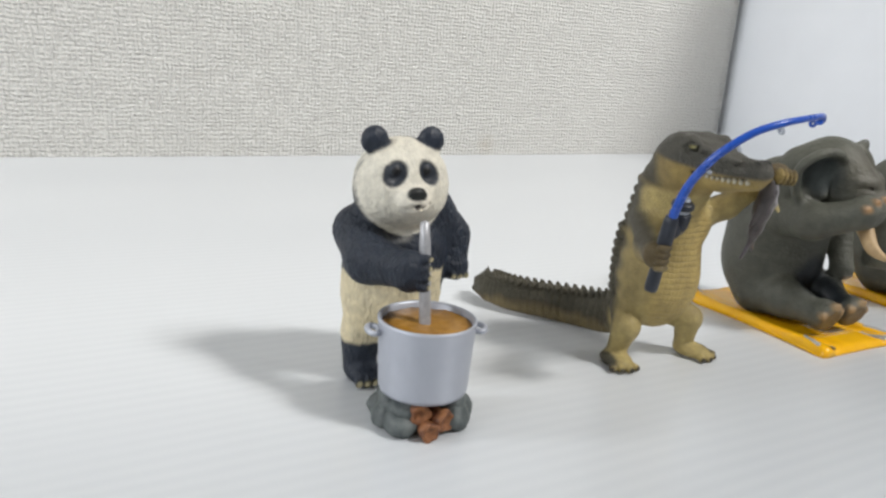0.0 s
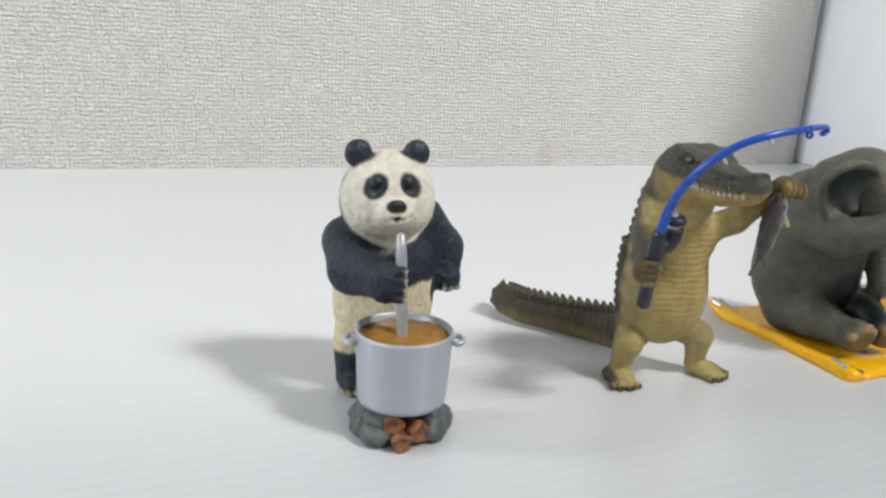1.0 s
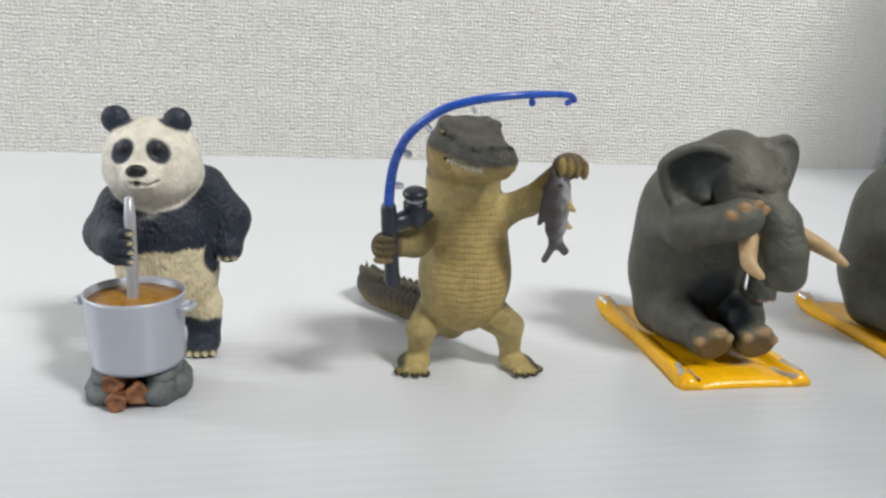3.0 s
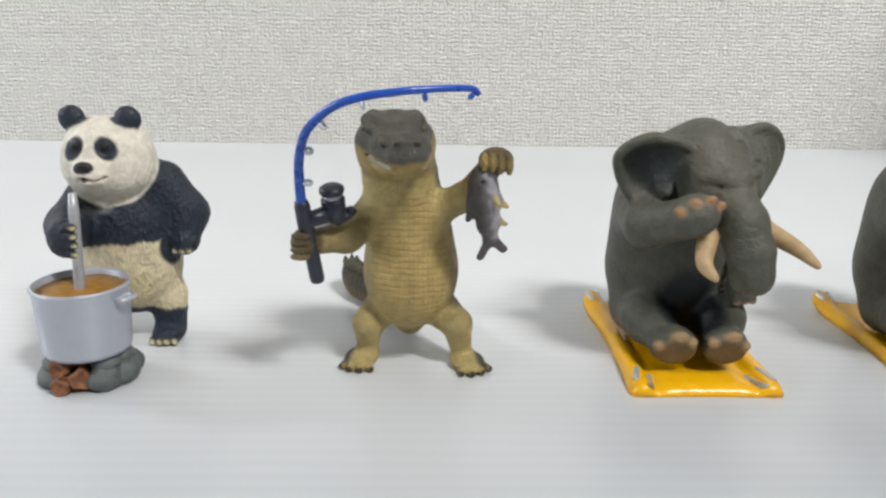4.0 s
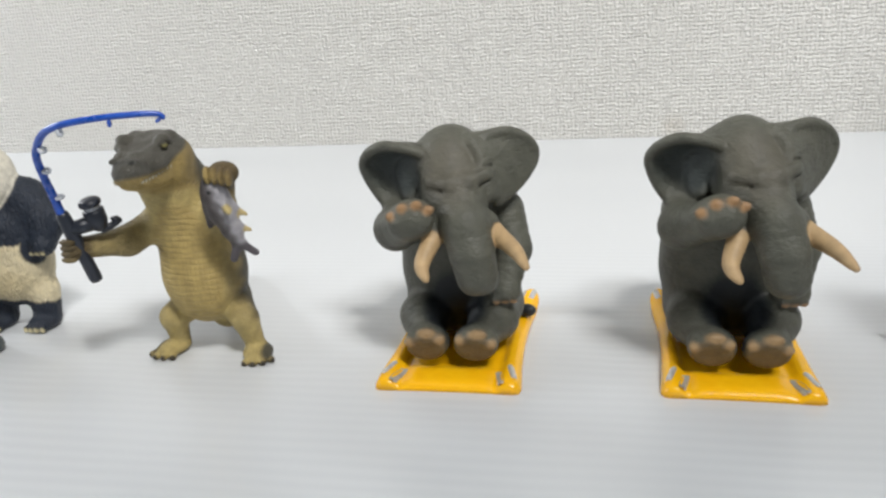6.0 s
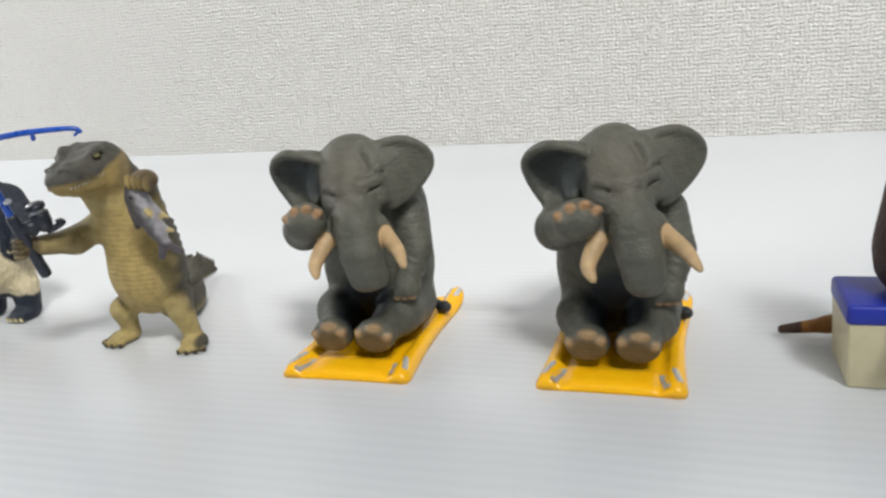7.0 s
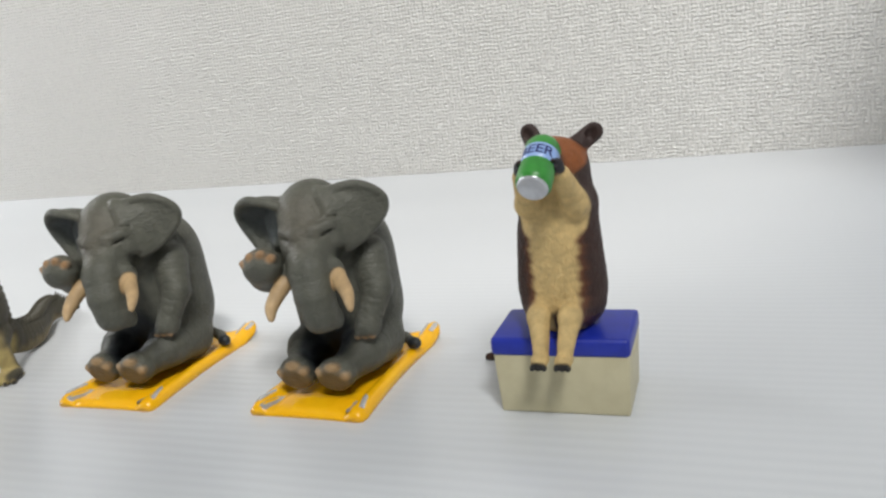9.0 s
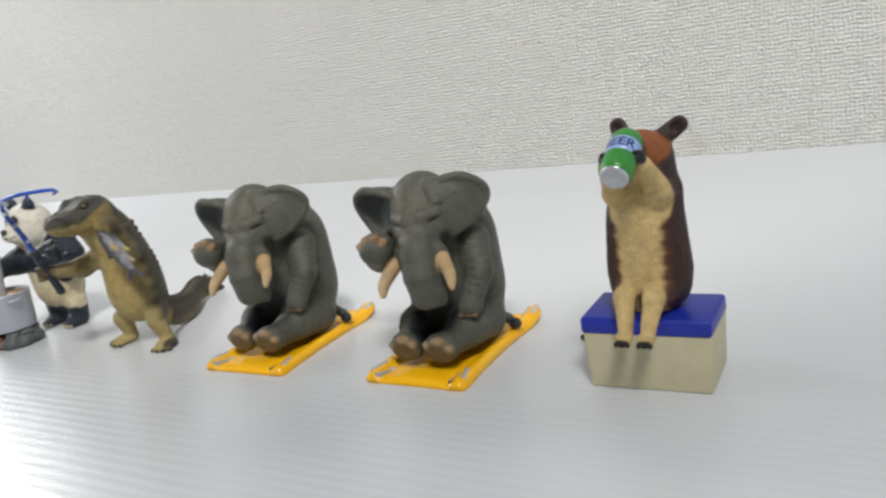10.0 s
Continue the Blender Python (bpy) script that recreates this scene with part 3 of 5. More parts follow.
def crocodile_figure():
    c = Clay((-25, -34, -1), (24, 54, 58), 0.35)
    c.egg((0.7, -2.2, 20.6), (9.8, 9.2, 12.6))
    c.egg((0.1, -3.0, 31), (8.2, 7.6, 9.0), k=4)
    c.limb([(-0.4, -2.6, 33), (-1.4, -5.0, 40), (-2.2, -8.0, 45)], [6.9, 6.7, 6.6], 3)
    c.egg((-2.2, -9.6, 46.6), (7.4, 7.4, 6.6), k=2)
    c.limb([(-1.6, -7.6, 40.5), (-0.4, -4, 34.5)], [5.2, 5.8], 2.0)
    c.limb([(-2.0, -11, 48.0), (-0.8, -19, 47.6), (0.4, -26.2, 47.8)], [6.3, 4.7, 3.5], 2, (1, 1, 0.62))
    c.egg((0.5, -26.4, 48.2), (3.1, 2.8, 2.3), k=1.2)
    c.limb([(-2.0, -10, 43.8), (-0.8, -18, 44.4), (0.3, -25.4, 45.4)], [5.6, 3.9, 2.6], 1.3, (1, 1, 0.45))
    c.limb([(-7.2, -14, 45.9), (-5.4, -19, 45.7), (-2.8, -27, 46.4)], [0.35, 0.35, 0.35], 0.5, cut=True)
    c.limb([(4.8, -13, 47.4), (4.0, -18, 46.6), (3.4, -27, 46.5)], [0.25, 0.3, 0.3], 0.5, cut=True)
    teeth = []
    for side in (-1, 1):
        for i in range(10):
            u = i / 9
            y = -15.4 - 12.0 * u
            mid, half = -1.3 + 1.7 * u, 5.1 - 2.1 * u
            teeth.append((mid + side * half, y, 45.7 + 0.6 * u if side < 0 else 46.7 - 0.3 * u))
    for i, q in enumerate(teeth):
        c.egg(q, (0.42, 0.46, 0.72) if i < 10 else (0.30, 0.30, 0.36), k=0.25)
    # ridged brows, sunken eyes, a keeled snout and raised nostrils
    for s, x in ((-1, -6.2), (1, 1.4)):
        c.limb([(x + s * 0.5, -16.4, 50.7), (x + s * 0.7, -13.6, 51.6), (x + s * 0.1, -9.6, 51.6), (x - s * 1.6, -6.0, 50.8)], [0.8, 1.2, 1.3, 1.0], 1.2)
        c.egg((x + s * 1.6, -14.6, 50.6), (1.3, 1.7, 0.95), (0, s * 20, 0), 0.5, cut=True)
        c.egg((x + s * 0.9, -14.4, 50.7), (1.2, 1.35, 0.9), k=0.3)
        c.limb([(x - s * 0.9, -17.2, 50.6), (x - s * 1.9, -21.5, 50.0), (x - s * 2.3, -25.6, 50.0)], [0.7, 0.55, 0.5], 1.2)
    c.egg((-2.3, -13.8, 53.4), (1.9, 4.2, 1.3), k=1.2, cut=True)
    c.egg((-1.5, -18.6, 52.4), (3.6, 3.0, 1.7), k=1.0, cut=True)
    for x in (-1.3, 2.1):
        c.egg((x, -27.2, 49.9), (1.0, 1.0, 0.75), k=0.9)
        c.egg((x, -28.1, 50.4), (0.42, 0.55, 0.42), k=0.25, cut=True)
    c.egg((4.6, -7.6, 33.0), (3.4, 3.0, 4.6), (0, 18, 0), 1.4)
    c.egg((-4.4, -7.6, 33.0), (3.2, 2.8, 4.4), (0, -18, 0), 1.4)
    # arms
    c.limb([(-6.0, -4.5, 33.5), (-11.6, -11, 30.2), (-16.8, -17.4, 30.8)], [4.0, 3.1, 2.4], 2)
    c.egg((-18.4, -19.4, 31.2), (2.4, 2.5, 2.7), k=1)
    for i in range(4):
        c.egg((-18.8 + 0.1 * i, -21.6, 29.2 + 1.3 * i), (1.9, 1.1, 0.7), k=0.35)
    c.limb([(5.6, -4.5, 33.8), (11.2, -9.4, 37.6), (15.6, -15.6, 45.0)], [3.5, 2.6, 2.2], 1.6)
    c.egg((16.2, -16.8, 46.2), (3.2, 2.6, 2.4), k=1)
    for i in range(4):
        c.egg((13.9 + 1.5 * i, -19.2, 46.3 - 0.2 * i), (0.75, 1.2, 1.9), k=0.35)
    # legs
    c.limb([(-4.8, -0.6, 12.0), (-8.2, -4.0, 9.2), (-8.4, -2.2, 3.0)], [4.3, 3.1, 2.2], 0.9)
    c.limb([(6.2, -1.0, 12.0), (10.3, -5.0, 9.6), (11.4, -3.6, 3.0)], [4.3, 3.1, 2.2], 0.9)
    for x, y, turn in ((-9.6, -3.8, -12), (12.6, -5.4, 22)):
        c.egg((x, y, 1.5), (3.5, 4.4, 1.7), (0, 0, turn), 1.2)
        for i in range(4):
            a = radians(-90 + turn + (i - 1.5) * 24)
            c.limb([(x + 2.6 * math.cos(a), y + 2.6 * math.sin(a), 1.2), (x + 5.2 * math.cos(a), y + 5.2 * math.sin(a), 0.9)], [1.1, 0.75], 0.4)
    # tail
    path = [(0.2, 4, 10.4), (0.0, 11, 6.4), (-3.0, 20.0, 5.0), (-9.0, 28.0, 4.8), (-14.2, 35.0, 4.8), (-15.8, 40.5, 4.8), (-15.6, 45.0, 3.2), (-15.2, 50.0, 1.5)]
    line = smooth_line(path, 5)
    wide = [5.7 - 1.1 * min(1.0, i / 13) - 0.5 * max(0.0, i - 13) / 12 for i in range(len(line))]
    wide = [r * (1.0 if i < 26 else 1 - 0.80 * ((i - 26) / (len(line) - 27))) for i, r in enumerate(wide)]
    c.limb(line[:4], wide[:4], 1.5, (0.7, 0.7, 1.0))
    c.limb(line, wide, 0.2, (0.62, 0.62, 1.0))
    for i in range(2, 33):
        u = i / 33 * (len(line) - 1.001)
        j = int(u)
        q = line[j].lerp(line[j + 1], u - j)
        r = wide[j] + (wide[j + 1] - wide[j]) * (u - j)
        along = (line[j + 1] - line[j]).normalized()
        across = Vector((along.y, -along.x, 0)).normalized()
        for side in ((-1, 1) if u < 25.5 else (0,)):
            base = q + across * side * r * 0.36 + Vector((0, 0, r * 0.86))
            c.limb([base - along * 0.2, base + Vector((0, 0, 1.0 if u < 25.5 else 2.5)) + along * (0.25 if u < 25.5 else 0.6)], [0.85, 0.5] if u < 25.5 else [0.66, 0.24], 0.15)
        for side in (-1, 1):
            edge = across * side * 0.62 * r
            c.limb([q + edge * 0.8 + Vector((0, 0, -r * 0.6)), q + edge * 1.04, q + edge * 0.75 + Vector((0, 0, r * 0.75))], [0.16, 0.22, 0.2], 0.25, cut=True)
    for i in range(15):
        z = 12 + 2.1 * i
        y = 6.4 - 0.0075 * (z - 20) ** 2 - 0.10 * max(0, z - 26)
        for x in (-6.8, -4.4, -1.6, 1.6, 4.4, 6.8) if z < 31 else (-4.4, -1.6, 1.6, 4.4):
            c.egg((x - (z - 20) * 0.05, y - 0.055 * x * x, z), (0.85, 1.45, 1.05), (25, 0, 0), k=0.4)
    c.floor_cut(0.0)
    v, f = c.skin()
    v = wrinkle(v, [(-0.2, -2.4, 32), (-1.4, -5.0, 40), (-2.0, -7.0, 43.6)], 6.6, 2.1, 0.11, 2.0)
    p = Paint(v, TAN, 0.0)
    x, y, z = v.T
    belly = (1 - soft(np.hypot((x - 0.5) / 8.2, (z - 23) / 16.5), 0.85, 1.05)) * (1 - soft(y, -5, -2))
    p.lay(belly, (0.41, 0.305, 0.112), 1.0)
    p.lay((1 - soft(np.abs(z - 23), 8, 16)) * soft(np.abs(x - 0.6), 6.0, 9.2) * 0.55, TAN_DARK)
    mid = -2.6 - 0.42 * np.maximum(0, z - 31)
    turn = np.degrees(np.arctan2(x - 0.6 + 0.22 * np.maximum(0, z - 36), mid - y)) + 5 * np.sin(z * 1.3)
    back = np.where(turn > 0, soft(turn, 66, 96), soft(-turn, 92, 122)) * soft(z, 8, 11)
    p.lay(np.where(z < 44, back, 0), OLIVE, 0.0)
    tail_mask = soft(y, 5, 8)
    p.lay(tail_mask, TAN_DARK, 0.0)
    p.lay(tail_mask * soft(z + 0.4 * np.sin(x * 2 + y * 2) + 0.25 * np.maximum(y - 34, 0), 2.6, 5.6), OLIVE, 0.0)
    head = soft(z - 0.10 * (y + 10), 40.5, 42.0) * (1 - soft(y, 8, 9))
    p.lay(head, (0.36, 0.26, 0.09), 0.0)
    p.lay(head * soft(y, -14.0, -9.0) * 0.65, TAN_DARK, 0.0)
    p.lay(head * soft(y - 0.25 * (z - 46), -9.0, -5.0), OLIVE, 0.0)
    jaw = 46.0 + 0.05 * (-y - 18)
    p.lay(soft(z - jaw - np.where(x > -2, 0.42, 0.22) * np.maximum(0, y + 17) - 0.10 * np.maximum(0, x + 1), -0.1, 1.0) * soft(z, 44.5, 45.5), (0.072, 0.068, 0.056), 0.0)
    p.along([(-7.4, -13.2, 46.0), (-5.6, -19, 45.7), (-2.9, -27, 46.5)], 0.45, (0.05, 0.04, 0.03), 0.0)
    p.along([(5.0, -13, 47.4), (4.2, -18, 46.6), (3.4, -27, 46.5)], 0.3, (0.08, 0.065, 0.035), 0.0)
    for i, q in enumerate(teeth):
        p.spot((q[0], q[1], q[2] - 0.1), (0.5, 0.5, 0.62) if i < 10 else (0.4, 0.34, 0.4), (0.62, 0.58, 0.46), 0.0)
    for s, q in ((-1, -6.2), (1, 1.4)):
        p.spot((q + s * 1.5, -14.8, 50.6), (1.1, 1.5, 0.75), (0.026, 0.024, 0.018), 0.0)
        p.spot((q + s * 1.7, -14.8, 50.8), (0.6, 0.9, 0.36), (0.20, 0.18, 0.06), 0.0)
    for q in (-1.3, 2.1):
        p.spot((q, -28.2, 50.4), (0.6, 0.6, 0.5), (0.02, 0.02, 0.018), 0.0)
    for a, b, d in (((-6.6, -0.5, 35), (-12.2, -8.4, 32.4), (-17.8, -15.6, 33.2)), ((6.5, -0.5, 36.5), (12.2, -7.0, 39.6), (17.4, -14.6, 47.6))):
        p.along([a, b, d], 2.9, OLIVE, 0.0, 0.5)
    p.spot((-18.6, -19.6, 32.0), (3.8, 4.2, 4.4), (0.10, 0.072, 0.032), 0.0)
    p.spot((17.4, -15.8, 46.6), (5.4, 4.6, 4.6), (0.11, 0.078, 0.036), 0.0)
    for sx, sy, turn in ((-9.6, -3.8, -12), (12.6, -5.4, 22)):
        for i in range(4):
            a = radians(-90 + turn + (i - 1.5) * 24)
            p.spot((sx + 5.9 * math.cos(a), sy + 5.9 * math.sin(a), 0.8), (0.8, 0.8, 0.8), (0.05, 0.04, 0.03), 0.0)
        p.spot((sx + (-3.4 if sx < 0 else 3.2), sy + 0.5, 1.6), (2.2, 4.4, 2.4), OLIVE, 0.0)
    p.along([(-7.0, 3.4, 11), (-10.8, 0.2, 9.4), (-10.8, 1.2, 3.5)], 2.8, OLIVE, 0.0, 0.5)
    p.along([(8.0, 3, 11), (13.0, -0.6, 10), (13.8, 0.0, 3.5)], 2.8, OLIVE, 0.0, 0.5)
    # head held a little higher, snout a little shorter
    lift = soft(z, 37, 44) * (1 - soft(x, 8, 11)) * (1 - soft(y, 8, 12))
    v = v + np.stack([0 * x, 2.5 * lift * soft(-y, 13, 28), lift * (0.9 - 0.9 * soft(-y, 14, 27))], 1)
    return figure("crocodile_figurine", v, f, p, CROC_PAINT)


GREY, GREY_DARK, NAIL, IVORY = (0.084, 0.085, 0.068), (0.014, 0.018, 0.022), (0.33, 0.215, 0.125), (0.45, 0.31, 0.165)


def elephant_figure():
    c = Clay((-23, -33, 0), (22, 21, 55), 0.4)
    c.egg((-0.8, 6.4, 18), (14.0, 13.2, 16.5))
    c.egg((-0.6, 5.6, 31.2), (13.4, 13.4, 14.0), (10, 0, 0), k=5)
    c.egg((0.0, -5.6, 43.0), (8.2, 9.4, 9.0), (20, 0, 0), k=4)
    c.egg((1.9, -11.4, 38.4), (6.9, 6.5, 7.2), k=3)
    c.limb([(2.4, -12.8, 38.8), (4.6, -18.2, 33.8), (6.2, -20.2, 28.6), (7.0, -20.2, 24.0), (7.5, -17.8, 22.2)], [4.8, 4.5, 4.1, 3.7, 3.2], 2.2)
    c.egg((7.4, -20.4, 12.6), (8.0, 8.0, 8.2), k=0.5, cut=True)
    c.egg((-2.8, -2.0, 44.4), (6.8, 8.0, 4.8), k=2)
    # ears
    c.leaf([(-4.6, -9.2, 47.4), (-6.4, -9.8, 45.0), (-7.4, -10.6, 42.0), (-8.0, -11.4, 38.4)],
           [(-4.6, -11.6, 47.0), (-8.6, -12.8, 48.6), (-12.8, -12.4, 49.0), (-16.2, -10.8, 47.2), (-17.8, -9.2, 44.6), (-17.2, -8.4, 41.6), (-15.8, -7.8, 38.6), (-13.6, -8.2, 35.8), (-10.4, -10.0, 34.4)],
           (0.0, 2.8, 0.0), 0.78)
    c.leaf([(4.4, -8.6, 49.6), (6.8, -10.2, 46.4), (8.0, -11.2, 42.0), (8.6, -11.8, 38.4)],
           [(5.2, -8.6, 48.8), (8.8, -7.2, 50.0), (12.4, -5.2, 50.2), (15.4, -3.4, 48.6), (17.1, -1.9, 46.2), (17.0, -1.9, 43.4), (15.2, -3.6, 40.4), (12.6, -6.2, 37.8), (10.0, -9.4, 36.4)],
           (1.0, 1.8, 0.0), 0.80)
    c.egg((-8.8, -12.8, 41.2), (3.2, 2.4, 4.4), k=2.2, cut=True)
    # folds of the hide
    for a, b, d in (((-13.8, -12, 31.6), (-11.4, -14.2, 33.6), (-8.0, -13.6, 35.4)), ((-14.2, -8, 27.0), (-12.6, -12.6, 28.4), (-9.6, -15.0, 30.8)),
                    ((16.4, -4, 24.8), (12.8, -7.2, 23.8), (9.0, -6.0, 23.2)), ((15.8, -4, 22.4), (12.8, -8.0, 22.0), (9.2, -7.4, 21.6)), ((14.6, -5, 19.2), (11.8, -9.4, 18.9), (8.4, -9.0, 18.6)),
                    ((12.8, 4, 26), (14.0, 2, 20), (12.6, 3, 13)), ((-12.2, 5, 26), (-13.0, 2, 19), (-12.0, 3, 13)), ((-10, -3, 14.6), (-7.6, -8.6, 13.8), (-4.6, -12.6, 11.6)), ((10, -3, 14.6), (7.6, -8.6, 13.8), (4.6, -12.6, 11.6)),
                    ((-7.6, -13, 45.0), (-2, -16.6, 45.6), (4.4, -16.6, 45.6))):
        c.limb([a, b, d], [0.15, 0.3, 0.15], 0.7, cut=True)
    # brow line and closed eyes
    c.limb([(-2.6, -15.6, 42.0), (1.6, -16.6, 41.8), (5.4, -15.4, 42.2), (8.2, -12.6, 43.0)], [0.4, 0.8, 0.9, 0.7], 1.8)
    c.egg((-3.4, -18.4, 40.4), (2.2, 1.6, 1.6), (0, -8, 0), 1.4, cut=True)
    c.egg((6.6, -12.6, 42.6), (2.6, 2.2, 1.5), (0, -14, 0), 1.6)
    for line, wide in (([(-2.0, -17.0, 40.8), (0, -17.4, 40.6), (3.6, -16.9, 40.8), (6.2, -15.3, 41.1), (8.6, -12.8, 41.9)], 0.3),
                       ([(5.6, -15.7, 40.7), (7.0, -14.8, 40.9), (8.8, -12.9, 41.7)], 0.22),
                       ([(6.4, -14.4, 43.9), (8.4, -12.4, 44.4), (9.4, -10.6, 44.2)], 0.25)):
        c.limb(line, [wide] * len(line), 0.5, cut=True)
    # raised arm, hanging arm
    c.limb([(-9.4, 1, 31), (-11.4, -11.2, 31.2), (-6.8, -19.6, 35.0)], [5.4, 4.3, 3.9], 2)
    c.egg((-5.4, -21.0, 36.0), (4.6, 3.9, 4.1), (0, -12, 0), 1.2)
    c.egg((-5.0, -33.0, 32.0), (10.0, 9.0, 9.0), k=0.6, cut=True)
    nails = [(-9.0, -22.6, 37.0), (-6.6, -23.2, 38.8), (-3.7, -23.2, 39.4), (-1.6, -22.4, 38.2)]
    for q in nails:
        c.egg(q, (1.3, 0.9, 0.95), k=0.6)
    c.limb([(10.0, 0, 32), (12.8, -3.2, 24.4), (11.2, -6.8, 17.6)], [4.8, 3.7, 3.0], 0.8)
    c.egg((11.0, -7.4, 16.0), (3.3, 3.1, 2.5), k=1)
    for i in range(3):
        c.egg((9.2 + 1.8 * i, -9.8 + 0.4 * i, 14.6), (0.95, 0.8, 0.8), k=0.35)
    # legs, with the soles turned to the front
    toes = []
    for s, x in ((-1, -5.2), (1, 5.3)):
        c.limb([(s * 6.6, 4, 8.6), (s * 7.8, -5, 9.0), (x, -14.4, 7.0)], [7.2, 5.2, 3.5], 2)
        c.egg((x, -15.4, 7.4), (4.8, 4.2, 4.1), (-12, 0, 8 * s), 1)
        for a in ((12, 78, 150) if s > 0 else (30, 84, 166)):
            a = radians(a)
            toes.append((x + 3.7 * math.cos(a), -17.3 - 0.9 * math.sin(a), 7.4 + 3.1 * math.sin(a)))
    for x in (-5.2, 5.3):
        c.egg((x, -45.5, -4.8), (30.0, 30.0, 30.0), k=0.5, cut=True)
    for i, q in enumerate(toes):
        c.egg(q, (1.9, 0.8, 0.85) if i % 3 == 1 else (1.1, 0.8, 1.0), k=0.6)
    c.limb([(4, 15, 6), (9.5, 14.5, 4), (13.6, 11.0, 4.0)], [1.6, 1.3, 1.3], 1)
    c.egg((13.8, 10.2, 4.4), (2.5, 1.6, 1.6), (0, -10, -30), k=0.6)
    # tusks
    left_tusk = [(8.6, -13.8, 32.8), (10.6, -16.6, 31.7), (14.6, -20.6, 29.6), (17.2, -24.6, 27.4)]
    right_tusk = [(-0.8, -15.8, 32.6), (-2.0, -19.2, 31.0), (-3.5, -23.0, 27.2), (-2.2, -26.0, 25.2)]
    c.egg((-0.5, -16.2, 33.0), (2.7, 2.7, 2.7), k=1.2)
    c.egg((8.2, -15.4, 33.4), (2.9, 2.9, 2.9), k=1.2)
    for tusk in (left_tusk, right_tusk):
        bow = smooth_line(tusk, 6)
        c.limb(bow, [2.05 - 1.35 * (i / (len(bow) - 1)) ** 2 for i in range(len(bow))], 0.35)
    c.floor_cut(1.5)
    v, f = c.skin()
    v = wrinkle(v, [(1.8, -12.2, 38.6), (3.6, -17.8, 33.6), (5.4, -19.8, 28.6), (6.8, -19.6, 24.0)], 6.0, 1.9, 0.03, 2.0)
    v = wrinkle(v, [(10.0, 0, 32), (12.8, -3.2, 24.4), (11.2, -6.8, 17.6)], 4.6, 2.3, 0.05)
    v = wrinkle(v, [(-9.4, 1, 31), (-10.8, -9.8, 30.0), (-6.0, -19.2, 35.6)], 5.0, 2.5, 0.03, 6.0)
    for q in (-1, 1):
        v = wrinkle(v, [(q * 6.6, 4, 8.4), (q * 7.6, -5, 8.4), (q * 4.9, -13.2, 6.2)], 6.0, 2.6, 0.035, 4.0)
    p = Paint(v, GREY)
    x, y, z = v.T
    # blue-black belly paint, which also carries the shade between the legs
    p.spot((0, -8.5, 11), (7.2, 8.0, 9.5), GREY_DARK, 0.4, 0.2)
    # ear hollow: dark wash, with the shade of the recess painted in
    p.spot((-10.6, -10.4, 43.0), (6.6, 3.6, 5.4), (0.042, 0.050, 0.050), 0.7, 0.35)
    p.spot((14.2, 10.6, 4.3), (3.6, 2.8, 2.6), GREY_DARK, 0.3)
    p.lay((1 - soft(np.hypot(x - 1, z - 44), 3, 9)) * (1 - soft(y, -12, -7)) * 0.35, (0.115, 0.095, 0.070))
    for q in (-5.2, 5.3):
        p.lay((1 - soft(y + 0.36 * (z - 7), -17.9, -16.9)) * (1 - soft(np.hypot(x - q, z - 6.4), 4.4, 5.4)) * 0.85, (0.135, 0.098, 0.054), 0.9)
    for i, q in enumerate(toes):
        p.spot((q[0], q[1] - 0.3, q[2]), (2.0 if i % 3 == 1 else 1.15, 1.4, 1.0), (0.34, 0.225, 0.115), 0.9, 0.5)
    for q in nails:
        p.spot((q[0], q[1] - 0.4, q[2] + 0.1), (1.15, 1.3, 0.95), (0.31, 0.18, 0.085), 0.3, 0.5)
    for i in range(3):
        p.spot((9.2 + 1.8 * i, -10.2 + 0.4 * i, 14.3), (0.9, 0.8, 0.65), NAIL, 0.3)
    p.spot((6.2, -15.2, 16.6), (3.4, 3.0, 1.4), (0.20, 0.12, 0.07), 0.4)
    for tusk in (left_tusk, right_tusk):
        p.along(tusk[1:], 2.3, IVORY, 0.0, 0.08)
    p.along([(5.8, -15.8, 40.7), (7.0, -14.9, 40.9), (8.7, -12.9, 41.7)], 0.22, (0.03, 0.032, 0.03), 0.2)
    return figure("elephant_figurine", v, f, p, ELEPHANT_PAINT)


BROWN, BUFF = (0.040, 0.018, 0.013), (0.60, 0.43, 0.19)


